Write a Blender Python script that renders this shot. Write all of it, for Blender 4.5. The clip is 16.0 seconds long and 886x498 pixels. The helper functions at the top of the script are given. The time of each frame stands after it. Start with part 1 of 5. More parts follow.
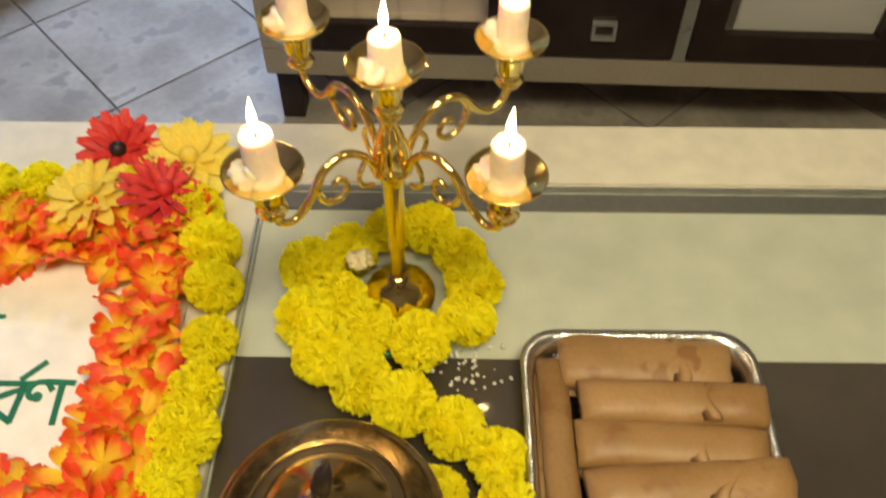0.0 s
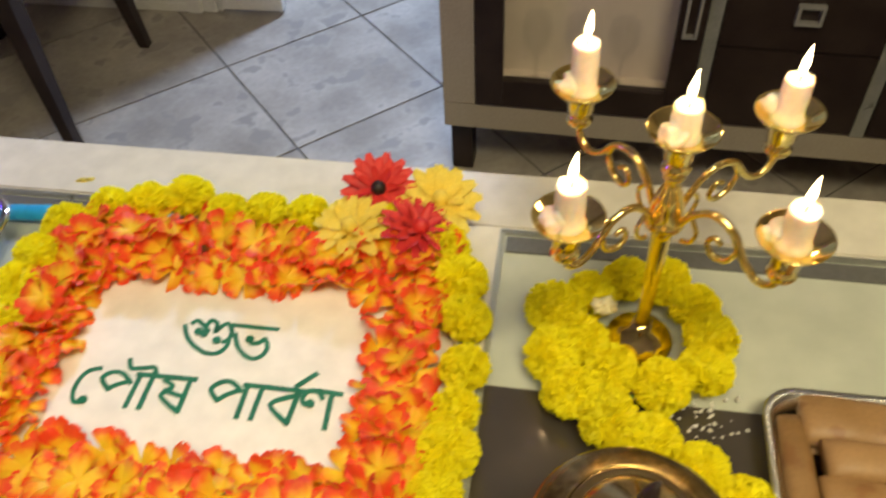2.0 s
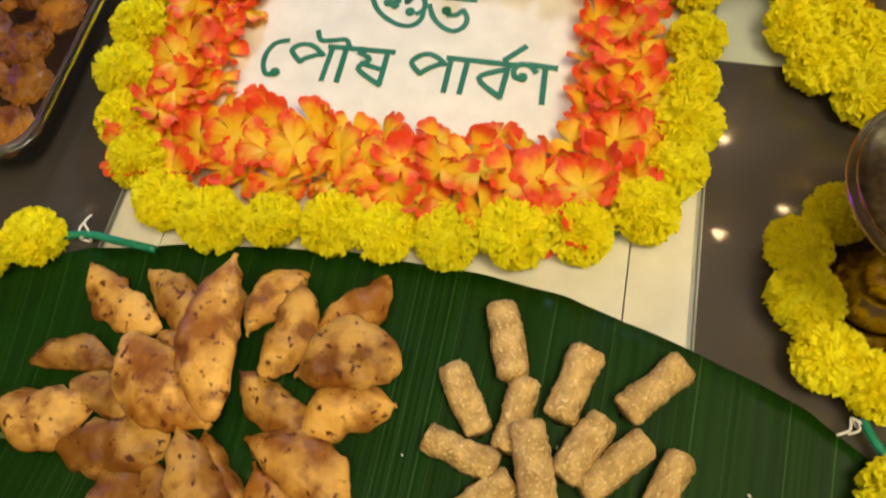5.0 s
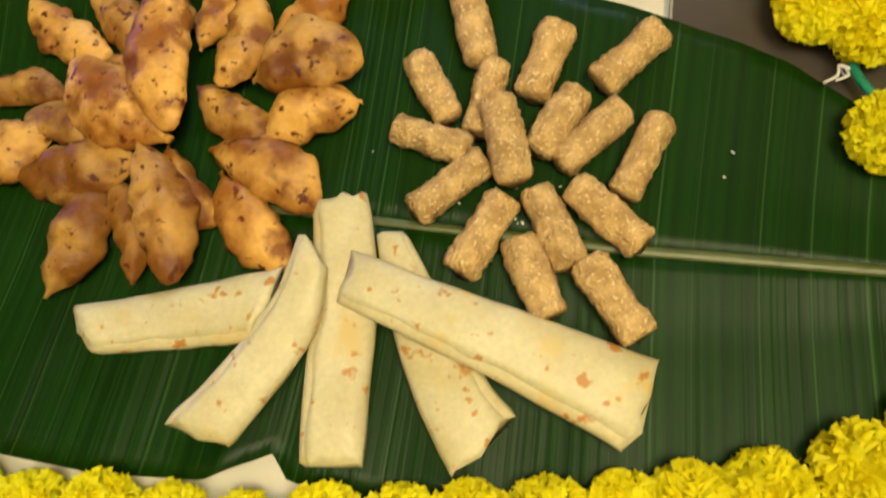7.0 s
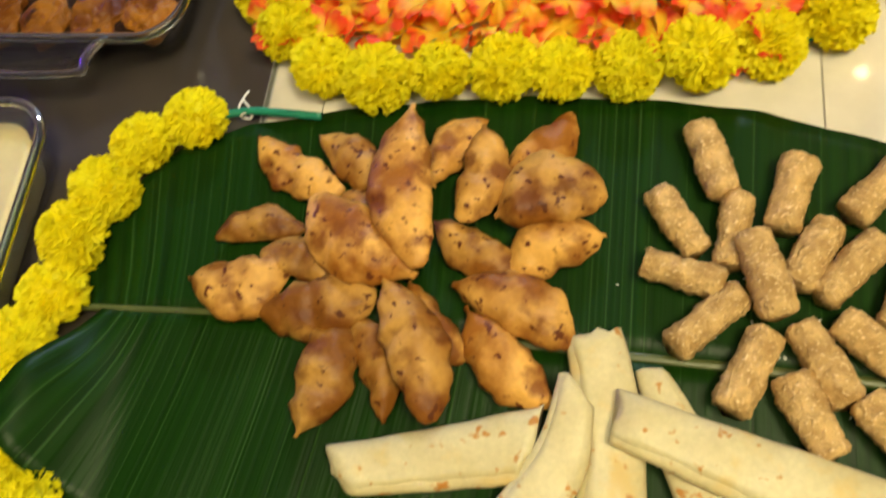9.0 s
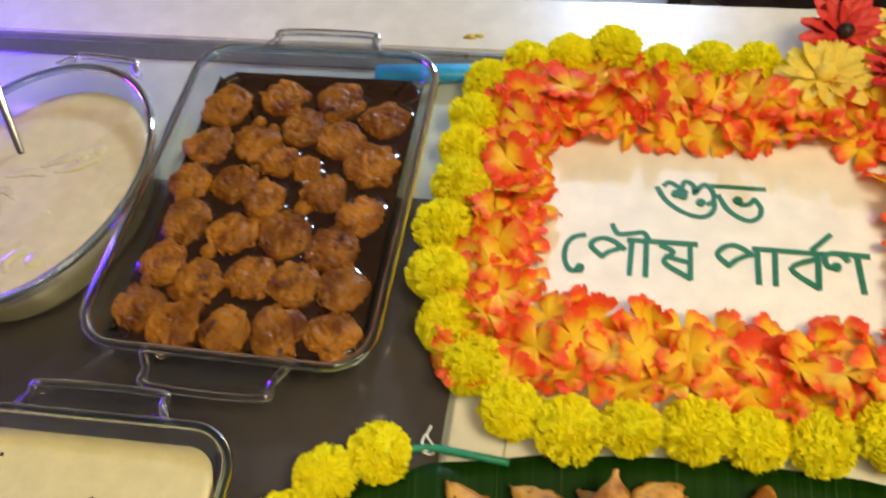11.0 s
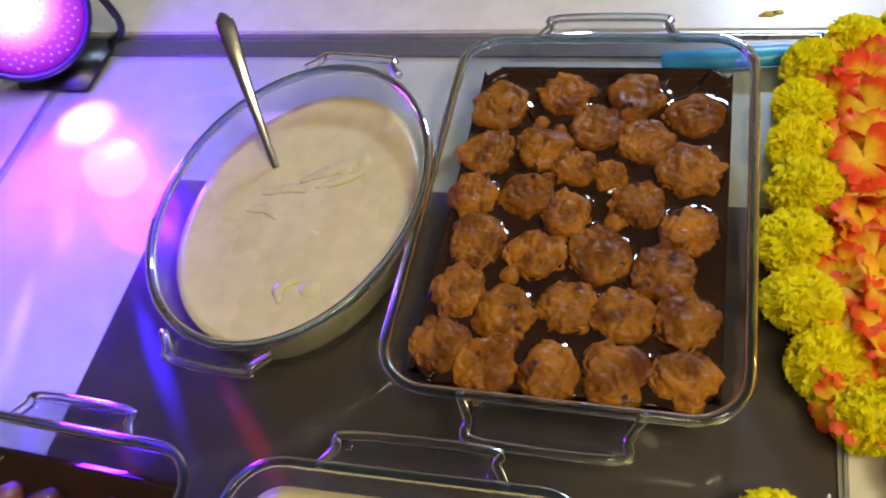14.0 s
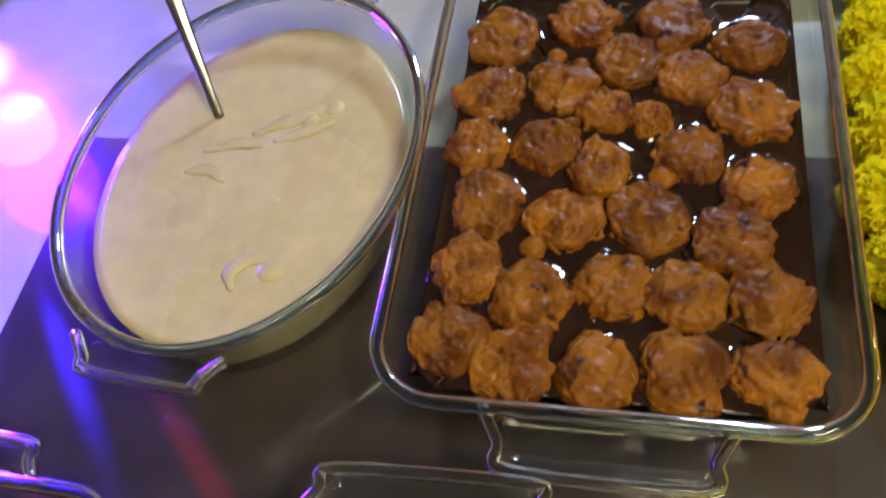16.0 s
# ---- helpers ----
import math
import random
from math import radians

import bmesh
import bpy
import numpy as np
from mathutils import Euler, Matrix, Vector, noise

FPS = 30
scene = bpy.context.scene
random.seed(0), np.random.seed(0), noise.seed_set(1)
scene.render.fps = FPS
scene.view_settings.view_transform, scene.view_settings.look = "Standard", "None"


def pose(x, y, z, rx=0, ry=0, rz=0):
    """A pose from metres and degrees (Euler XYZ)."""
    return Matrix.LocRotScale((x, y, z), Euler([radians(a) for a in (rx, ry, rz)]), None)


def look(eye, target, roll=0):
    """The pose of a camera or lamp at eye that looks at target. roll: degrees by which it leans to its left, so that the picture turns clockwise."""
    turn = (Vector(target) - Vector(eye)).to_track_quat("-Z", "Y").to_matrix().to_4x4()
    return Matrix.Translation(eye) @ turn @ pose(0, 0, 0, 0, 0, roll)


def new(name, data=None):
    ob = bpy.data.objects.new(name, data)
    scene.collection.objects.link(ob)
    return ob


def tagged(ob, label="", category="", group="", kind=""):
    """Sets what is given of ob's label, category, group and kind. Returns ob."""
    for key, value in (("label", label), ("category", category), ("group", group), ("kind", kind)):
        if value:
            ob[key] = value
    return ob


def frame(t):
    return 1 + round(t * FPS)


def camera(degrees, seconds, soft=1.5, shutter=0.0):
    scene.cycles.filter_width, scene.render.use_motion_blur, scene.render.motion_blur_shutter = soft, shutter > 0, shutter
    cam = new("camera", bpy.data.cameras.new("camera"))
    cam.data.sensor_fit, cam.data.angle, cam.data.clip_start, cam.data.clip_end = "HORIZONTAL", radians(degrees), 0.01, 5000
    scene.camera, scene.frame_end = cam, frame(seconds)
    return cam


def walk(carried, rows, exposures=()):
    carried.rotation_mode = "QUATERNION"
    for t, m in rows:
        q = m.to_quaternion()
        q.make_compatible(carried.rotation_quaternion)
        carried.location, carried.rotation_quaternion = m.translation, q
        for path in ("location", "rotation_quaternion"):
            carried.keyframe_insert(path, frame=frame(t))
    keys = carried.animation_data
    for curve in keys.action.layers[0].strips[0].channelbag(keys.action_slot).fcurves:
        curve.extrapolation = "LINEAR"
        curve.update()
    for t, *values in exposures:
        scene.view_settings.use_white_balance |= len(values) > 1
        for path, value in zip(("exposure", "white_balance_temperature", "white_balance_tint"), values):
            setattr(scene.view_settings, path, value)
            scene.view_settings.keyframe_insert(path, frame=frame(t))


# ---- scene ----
cam = camera(55.4, 16.0, soft=2.0, shutter=0.5)
PATH = [
    (0, (0.007, 0.02, 1.345), (-0.003, 1.286, -0.203), 0.2),
    (0.5, (-0.012, 0.021, 1.371), (-0.069, 1.369, -0.105), 0.7),
    (1, (-0.054, 0.011, 1.388), (-0.181, 1.395, -0.049), 0.3),
    (1.5, (-0.076, -0.01, 1.394), (-0.266, 1.377, -0.035), -0.9),
    (2, (-0.116, -0.034, 1.386), (-0.375, 1.308, -0.075), -3.1),
    (2.5, (-0.157, -0.047, 1.371), (-0.5, 1.192, -0.161), -6.5),
    (3, (-0.185, -0.053, 1.355), (-0.571, 1.101, -0.232), -9.0),
    (3.2, (-0.195, -0.056, 1.351), (-0.585, 1.077, -0.25), -9.5),
    (5.3, (-0.255, -0.096, 1.286), (-0.551, 0.761, -0.497), -8.8),
    (5.5, (-0.255, -0.11, 1.275), (-0.542, 0.753, -0.506), -8.4),
    (6, (-0.253, -0.131, 1.252), (-0.534, 0.625, -0.578), -12.0),
    (6.5, (-0.241, -0.152, 1.24), (-0.524, 0.479, -0.636), -17.7),
    (7, (-0.218, -0.168, 1.234), (-0.522, 0.392, -0.662), -22.7),
    (7.5, (-0.218, -0.189, 1.24), (-0.554, 0.312, -0.667), -27.0),
    (8, (-0.262, -0.191, 1.264), (-0.693, 0.327, -0.619), -31.0),
    (8.2, (-0.305, -0.192, 1.261), (-0.744, 0.354, -0.612), -30.0),
    (8.5, (-0.333, -0.185, 1.26), (-0.8, 0.447, -0.579), -28.7),
    (8.8, (-0.342, -0.167, 1.265), (-0.782, 0.532, -0.557), -26.1),
    (9, (-0.353, -0.161, 1.259), (-0.737, 0.603, -0.549), -21.6),
    (9.5, (-0.364, -0.141, 1.262), (-0.639, 0.693, -0.535), -15.5),
    (10, (-0.433, -0.099, 1.314), (-0.649, 0.751, -0.484), -11.6),
    (10.2, (-0.462, -0.084, 1.324), (-0.685, 0.826, -0.443), -10.1),
    (12.3, (-0.538, -0.069, 1.363), (-1.146, 1.077, -0.159), -15.4),
    (12.5, (-0.541, -0.073, 1.36), (-1.191, 1.05, -0.161), -16.7),
    (13, (-0.596, -0.076, 1.352), (-1.306, 0.992, -0.183), -20.2),
    (13.5, (-0.656, -0.06, 1.335), (-1.324, 1.002, -0.223), -20.7),
    (14, (-0.712, -0.028, 1.29), (-1.263, 1.04, -0.309), -18.5),
    (14.5, (-0.756, 0.009, 1.241), (-1.201, 1.093, -0.38), -14.8),
    (15, (-0.778, 0.035, 1.21), (-1.182, 1.135, -0.412), -13.2),
    (15.5, (-0.781, 0.043, 1.198), (-1.176, 1.143, -0.425), -13.2),
    (16, (-0.787, 0.035, 1.179), (-1.19, 1.089, -0.473), -14.5),
]
walk(cam, [(t, look(eye, target, roll)) for t, eye, target, roll in PATH],
     [(0, 0.02), (3.2, -0.06), (5.3, -0.10), (7.5, 0.04), (10.2, 0.06), (12.3, -0.22), (16, -0.18)])

# ---- world, lamps ----
world = bpy.data.worlds.new("room_world")
world.use_nodes = True
world.node_tree.nodes["Background"].inputs[0].default_value = (0.9, 0.95, 1.0, 1)
world.node_tree.nodes["Background"].inputs[1].default_value = 0.05
scene.world = world


def lamp(name, kind, energy, colour, m, size=0.1, blend=0.5, cone=40.0):
    data = bpy.data.lights.new(name, kind)
    data.energy, data.color = energy, colour
    if kind == "AREA":
        data.shape, data.size = "DISK", size
    else:
        data.shadow_soft_size = size
    if kind == "SPOT":
        data.spot_size, data.spot_blend = radians(cone), blend
    ob = new(name, data)
    ob.matrix_world = m
    return ob


WARM = (1.0, 0.86, 0.52)
lamp("ceiling_lamp_light", "AREA", 39.0, WARM, look((0.25, -0.35, 2.60), (0.25, -0.35, 0)), 0.60)
lamp("ceiling_lamp_light", "AREA", 13.0, WARM, look((-0.50, -0.60, 2.60), (-0.50, -0.60, 0)), 0.60)
lamp("hall_lamp_light", "AREA", 92.0, (0.52, 0.68, 1.0), look((-0.35, 3.1, 2.45), (-0.75, 1.9, 0)), 0.35)
BEAM = (-1.335, 0.478, 0.835)
lamp("stage_light_glow", "POINT", 5.5, (0.10, 0.005, 1.0), pose(-1.312, 0.448, 0.885), 0.045)
lamp("stage_light_beam", "SPOT", 42.0, (0.07, 0.004, 1.0), look(BEAM, (-1.285, 0.375, 0.75)), 0.035, 1.0, 84)
lamp("stage_light_beam", "SPOT", 4.0, (0.95, 0.42, 1.0), look(BEAM, (-1.310, 0.462, 0.75)), 0.010, 0.7, 38)
BEAMS = [(-86, 0.13, 1, 16, 9), (-74, 0.22, 2, 20, 5), (-66, 0.13, 0, 4, 9), (-57, 0.24, 1, 60, 5), (-56, 0.42, 3, 120, 2.6), (-50, 0.31, 1, 700, 3.2),
         (-48, 0.15, 1, 9, 8), (-44, 0.44, 3, 120, 2.6), (-38, 0.20, 0, 22, 5), (-31, 0.13, 1, 24, 8), (-24, 0.19, 2, 18, 5), (-14, 0.23, 0, 22, 4),
         (-8, 0.13, 1, 20, 8), (2, 0.20, 2, 18, 5), (14, 0.14, 1, 16, 8), (-68, 0.34, 1, 80, 4)]
LOW = (-1.325, 0.468, 0.792)
HUES = ((0.95, 0.18, 0.62), (0.03, 0.01, 1.0), (0.50, 0.24, 1.0), (1.0, 0.0, 0.06))
for turn, far, hue, power, cone in BEAMS:
    a = radians(turn)
    lamp("stage_light_beam", "SPOT", power, HUES[hue], look(LOW, (LOW[0] + far * math.cos(a), LOW[1] + far * math.sin(a), 0.75)), 0.004, 1.0, cone)



# ---- materials ----
def mat(name, c1, c2, rough=0.5, metal=0.0, scale=20.0, fine=180.0, bump=0.2, depth=0.001, coat=0.0,
        sss=0.0, vary=0.0, spots=None, spot_scale=60.0, spot_at=0.62, contrast=(0.35, 0.65), coat_rough=0.05, sheen=0.0, blotch=None, blotch_scale=30.0, blotch_at=0.52, spec=0.5):
    m = bpy.data.materials.new(name)
    m.use_nodes = True
    nt = m.node_tree
    n, l = nt.nodes, nt.links
    b = n["Principled BSDF"]
    tc, info = n.new("ShaderNodeTexCoord"), n.new("ShaderNodeObjectInfo")
    shift = n.new("ShaderNodeVectorMath")
    shift.operation = "MULTIPLY_ADD"
    l.new(info.outputs["Random"], shift.inputs[0])
    shift.inputs[1].default_value = (7.0, 5.0, 3.0)
    l.new(tc.outputs["Object"], shift.inputs[2])

    def noise_node(sc, detail=4.0):
        k = n.new("ShaderNodeTexNoise")
        k.inputs["Scale"].default_value, k.inputs["Detail"].default_value = sc, detail
        l.new(shift.outputs[0], k.inputs["Vector"])
        return k

    def ramp(src, p0, p1, a, z):
        r = n.new("ShaderNodeValToRGB")
        r.color_ramp.elements[0].position, r.color_ramp.elements[1].position = p0, p1
        r.color_ramp.elements[0].color, r.color_ramp.elements[1].color = (*a, 1), (*z, 1)
        l.new(src, r.inputs[0])
        return r

    def mix(kind, f, a, z):
        x = n.new("ShaderNodeMix")
        x.data_type, x.blend_type = "RGBA", kind
        if isinstance(f, float):
            x.inputs[0].default_value = f
        else:
            l.new(f, x.inputs[0])
        l.new(a, x.inputs[6])
        if isinstance(z, tuple):
            x.inputs[7].default_value = (*z, 1)
        else:
            l.new(z, x.inputs[7])
        return x.outputs[2]

    big, small = noise_node(scale), noise_node(fine, 3.0)
    col = ramp(big.outputs["Fac"], contrast[0], contrast[1], c1, c2).outputs[0]
    grain = ramp(small.outputs["Fac"], 0.3, 0.75, (0.82, 0.82, 0.82), (1.0, 1.0, 1.0)).outputs[0]
    col = mix("MULTIPLY", 0.8, col, grain)
    if blotch:
        bl = noise_node(blotch_scale, 5.0)
        col = mix("MIX", ramp(bl.outputs["Fac"], blotch_at, blotch_at + 0.13, (0, 0, 0), (0.85, 0.85, 0.85)).outputs[0], col, blotch)
    if spots:
        sp = noise_node(spot_scale, 2.0)
        col = mix("MIX", ramp(sp.outputs["Fac"], spot_at, spot_at + 0.07, (0, 0, 0), (1, 1, 1)).outputs[0], col, spots)
    if vary:
        hs, mr = n.new("ShaderNodeHueSaturation"), n.new("ShaderNodeMapRange")
        mr.inputs[3].default_value, mr.inputs[4].default_value = 1 - vary, 1 + vary
        l.new(info.outputs["Random"], mr.inputs[0])
        l.new(mr.outputs[0], hs.inputs["Value"])
        l.new(col, hs.inputs["Color"])
        col = hs.outputs[0]
    l.new(col, b.inputs["Base Color"])
    rr = n.new("ShaderNodeMapRange")
    rr.inputs[3].default_value, rr.inputs[4].default_value = max(0.0, rough * 0.8), min(1.0, rough * 1.2)
    l.new(big.outputs["Fac"], rr.inputs[0])
    l.new(rr.outputs[0], b.inputs["Roughness"])
    b.inputs["Metallic"].default_value = metal
    b.inputs["Specular IOR Level"].default_value = spec
    b.inputs["Coat Weight"].default_value, b.inputs["Coat Roughness"].default_value = coat, coat_rough
    b.inputs["Sheen Weight"].default_value = sheen
    if sss:
        b.inputs["Subsurface Weight"].default_value, b.inputs["Subsurface Scale"].default_value = sss, 0.006
        b.inputs["Subsurface Radius"].default_value = (1.0, 0.6, 0.3)
    if bump:
        bp = n.new("ShaderNodeBump")
        bp.inputs["Strength"].default_value, bp.inputs["Distance"].default_value = bump, depth
        l.new(small.outputs["Fac"], bp.inputs["Height"])
        l.new(bp.outputs[0], b.inputs["Normal"])
    return m


def glass_mat(name, tint, rough=0.02):
    m = bpy.data.materials.new(name)
    m.use_nodes = True
    b = m.node_tree.nodes["Principled BSDF"]
    b.inputs["Base Color"].default_value = (*tint, 1)
    b.inputs["Transmission Weight"].default_value = 1.0
    b.inputs["Roughness"].default_value, b.inputs["IOR"].default_value = rough, 1.47
    return m


def thin_glass(name, most=0.45, clear=(0.965, 0.978, 0.975)):
    """Thin clear glass: see-through, with gloss that grows towards its edges."""
    m = bpy.data.materials.new(name)
    m.use_nodes = True
    n, l = m.node_tree.nodes, m.node_tree.links
    n.remove(n["Principled BSDF"])
    lw, mr, tr, gl, mx = (n.new("ShaderNode" + k) for k in ("LayerWeight", "MapRange", "BsdfTransparent", "BsdfGlossy", "MixShader"))
    lw.inputs[0].default_value = 0.22
    mr.inputs[3].default_value, mr.inputs[4].default_value = 0.03, most
    tr.inputs[0].default_value = (*clear, 1)
    gl.inputs["Roughness"].default_value = 0.04
    l.new(lw.outputs["Facing"], mr.inputs[0])
    l.new(mr.outputs[0], mx.inputs[0])
    l.new(tr.outputs[0], mx.inputs[1])
    l.new(gl.outputs[0], mx.inputs[2])
    l.new(mx.outputs[0], n["Material Output"].inputs[0])
    return m


def lens_mat():
    """A lit lens: white heart, pink and violet round it, deep blue at its edge."""
    m = bpy.data.materials.new("violet_lens")
    m.use_nodes = True
    n, l = m.node_tree.nodes, m.node_tree.links
    b = n["Principled BSDF"]
    tc, d, r = n.new("ShaderNodeTexCoord"), n.new("ShaderNodeVectorMath"), n.new("ShaderNodeValToRGB")
    d.operation = "DISTANCE"
    d.inputs[1].default_value = (0.008, -0.010, 0.121)
    l.new(tc.outputs["Object"], d.inputs[0])
    mr = n.new("ShaderNodeMapRange")
    mr.inputs[2].default_value = 0.08
    l.new(d.outputs["Value"], mr.inputs[0])
    l.new(mr.outputs[0], r.inputs[0])
    r.color_ramp.elements[0].position, r.color_ramp.elements[0].color = 0.36, (1.0, 0.90, 1.0, 1)
    r.color_ramp.elements[1].position, r.color_ramp.elements[1].color = 0.95, (0.26, 0.01, 0.50, 1)
    for p, c in ((0.52, (1.0, 0.34, 0.88, 1)), (0.70, (0.58, 0.05, 0.80, 1))):
        r.color_ramp.elements.new(p).color = c
    b.inputs["Base Color"].default_value = (0.01, 0.01, 0.01, 1)
    l.new(r.outputs[0], b.inputs["Emission Color"])
    b.inputs["Emission Strength"].default_value = 1.4
    return m


def petal_mat(name, c1, c2, through_part):
    """Thin cloth petals that let some light through."""
    m = mat(name, c1, c2, 0.6, scale=40, fine=300, bump=0.10, vary=0.04, spec=0.3)
    n, l = m.node_tree.nodes, m.node_tree.links
    b = n["Principled BSDF"]
    tl, mx = n.new("ShaderNodeBsdfTranslucent"), n.new("ShaderNodeMixShader")
    l.new(b.inputs["Base Color"].links[0].from_socket, tl.inputs[0])
    mx.inputs[0].default_value = through_part
    l.new(b.outputs[0], mx.inputs[1])
    l.new(tl.outputs[0], mx.inputs[2])
    l.new(mx.outputs[0], n["Material Output"].inputs[0])
    return m


def glow_mat(name, colour, strength):
    m = bpy.data.materials.new(name)
    m.use_nodes = True
    b = m.node_tree.nodes["Principled BSDF"]
    b.inputs["Base Color"].default_value = (0.01, 0.01, 0.01, 1)
    b.inputs["Emission Color"].default_value = (*colour, 1)
    b.inputs["Emission Strength"].default_value = strength
    return m


M_WALL = mat("wall_paint", (0.72, 0.68, 0.62), (0.76, 0.72, 0.66), 0.7, scale=3, bump=0.1)
M_CEIL = mat("ceiling_paint", (0.80, 0.78, 0.74), (0.83, 0.81, 0.78), 0.8, scale=3)
M_TRIM = mat("trim_paint", (0.74, 0.73, 0.71), (0.78, 0.77, 0.75), 0.4, scale=5, bump=0.05)
M_TILE = mat("floor_tile", (0.31, 0.275, 0.24), (0.47, 0.425, 0.375), 0.35, scale=7, fine=60, bump=0.15, vary=0.06, spots=(0.28, 0.255, 0.23), spot_scale=14, spot_at=0.58)
M_GROUT = mat("grout", (0.13, 0.12, 0.115), (0.18, 0.165, 0.155), 0.9, scale=30, bump=0.5)
M_MARBLE = mat("cream_tabletop", (0.66, 0.62, 0.53), (0.74, 0.70, 0.61), 0.30, scale=4, fine=40, bump=0.04, coat=0.6, coat_rough=0.08)
M_FROST = mat("pale_glass_panel", (0.49, 0.52, 0.45), (0.55, 0.57, 0.50), 0.25, scale=3, fine=25, bump=0.02, coat=1.0, coat_rough=0.04)
M_DARKG = mat("dark_glass_panel", (0.040, 0.033, 0.029), (0.066, 0.055, 0.049), 0.30, scale=5, fine=30, bump=0.02, coat=0.7, coat_rough=0.06)
# Dark grey that stands in for the reflection near the panels' far edge.
M_STRIP = mat("grey_band", (0.10, 0.10, 0.10), (0.13, 0.13, 0.13), 0.25, scale=5, bump=0.02, coat=1.0)
M_EDGE = mat("brushed_edge", (0.45, 0.46, 0.44), (0.55, 0.56, 0.53), 0.3, 0.6, scale=20, bump=0.1)
M_PAPER = mat("white_card", (0.80, 0.76, 0.72), (0.82, 0.785, 0.745), 0.6, scale=3, fine=40, bump=0.02)
M_INK = mat("green_ink", (0.008, 0.13, 0.075), (0.012, 0.17, 0.10), 0.5, scale=80, bump=0.0)
M_YEL = petal_mat("marigold_yellow", (1.0, 0.89, 0.008), (1.0, 0.94, 0.02), 0.45)
M_STRING = mat("green_string", (0.01, 0.20, 0.12), (0.02, 0.27, 0.16), 0.4, scale=100)
M_COTTON = mat("white_thread", (0.75, 0.73, 0.70), (0.80, 0.78, 0.75), 0.8, scale=100)
M_RED = mat("red_silk", (0.50, 0.015, 0.02), (0.66, 0.04, 0.03), 0.6, scale=60, bump=0.3, vary=0.1)
M_CREAMY = petal_mat("pale_yellow_silk", (1.0, 0.78, 0.11), (1.0, 0.85, 0.19), 0.40)
M_GOLD = mat("polished_gold", (0.96, 0.74, 0.26), (1.0, 0.80, 0.33), 0.10, 1.0, scale=30, bump=0.02)
M_BRASS = mat("aged_brass", (0.44, 0.31, 0.13), (0.58, 0.43, 0.20), 0.17, 1.0, scale=25, fine=160, bump=0.05)
M_WAX = mat("candle_wax", (0.78, 0.66, 0.57), (0.82, 0.71, 0.62), 0.45, scale=40, bump=0.12, sss=0.9)
M_FLAME = glow_mat("flame", (1.0, 0.74, 0.36), 22.0)
M_WICK = mat("wick", (0.02, 0.015, 0.01), (0.03, 0.02, 0.015), 0.9)
M_THIN = thin_glass("thin_clear_glass")
M_GLASS = glass_mat("clear_glass", (0.96, 0.985, 0.98))
M_RIM = glass_mat("teal_glass_rim", (0.45, 0.62, 0.70))
M_PANE = thin_glass("door_glass", 0.25, (0.985, 0.985, 0.98))
M_LUG = thin_glass("thick_glass_lug", 0.90, (0.93, 0.95, 0.95))
M_GOBLET = thin_glass("fine_stemware_glass", 0.14, (0.99, 0.99, 0.99))
M_SATIN = mat("satin_nickel", (0.62, 0.61, 0.59), (0.70, 0.69, 0.67), 0.4, 0.7, scale=40, bump=0.05)
M_ENGRAVED = mat("engraved_brass", (0.27, 0.18, 0.066), (0.46, 0.33, 0.135), 0.24, 1.0, scale=160, fine=380, bump=0.4, depth=0.0009)
M_CREAM = mat("milk_cream", (0.64, 0.55, 0.295), (0.70, 0.61, 0.35), 0.28, scale=6, fine=70, bump=0.12, depth=0.001, coat=0.4, sss=0.2, blotch=(0.56, 0.455, 0.225), blotch_scale=11, blotch_at=0.58)
M_SYRUP = mat("dark_syrup", (0.016, 0.006, 0.002), (0.030, 0.012, 0.004), 0.035, scale=20, bump=0.0, spec=0.6)
M_FRIT = mat("fried_fritter", (0.145, 0.043, 0.004), (0.36, 0.138, 0.013), 0.42, scale=34, fine=190, bump=0.5, depth=0.002, coat=0.05, coat_rough=0.12, vary=0.18, spots=(0.035, 0.011, 0.004), spot_scale=60, spot_at=0.655, blotch=(0.095, 0.024, 0.004), blotch_scale=40, blotch_at=0.525, spec=0.14)
M_LANG = mat("dark_fried_roll", (0.075, 0.020, 0.007), (0.17, 0.050, 0.014), 0.42, scale=30, fine=160, bump=0.8, depth=0.002, coat=0.15, coat_rough=0.15, vary=0.2)
M_PITHA = mat("fried_dumpling", (0.25, 0.090, 0.011), (0.60, 0.325, 0.072), 0.5, contrast=(0.40, 0.60), scale=26, fine=240, bump=0.5, depth=0.0012, vary=0.34, spots=(0.095, 0.024, 0.005), spot_scale=135, spot_at=0.615, blotch=(0.135, 0.036, 0.005), blotch_scale=38, blotch_at=0.515, spec=0.25)
M_LOG = mat("coconut_sweet", (0.50, 0.295, 0.095), (0.82, 0.545, 0.215), 0.6, scale=110, fine=420, bump=1.0, depth=0.004, vary=0.08, spots=(0.88, 0.66, 0.34), spot_scale=420, spot_at=0.60)
M_CREPE = mat("pale_crepe", (0.60, 0.505, 0.26), (0.70, 0.615, 0.36), 0.5, scale=30, fine=260, bump=0.2, sss=0.12, vary=0.05, spots=(0.48, 0.21, 0.04), spot_scale=105, spot_at=0.635, blotch=(0.64, 0.46, 0.17), blotch_scale=36, blotch_at=0.575)
M_ROLL = mat("tan_rice_roll", (0.24, 0.128, 0.046), (0.33, 0.190, 0.082), 0.5, scale=14, fine=260, bump=0.12, vary=0.10, spots=(0.21, 0.100, 0.036), spot_scale=40, spot_at=0.60)
M_FOIL = mat("aluminium_foil", (0.72, 0.72, 0.72), (0.80, 0.80, 0.80), 0.22, 1.0, scale=60, fine=200, bump=0.3)
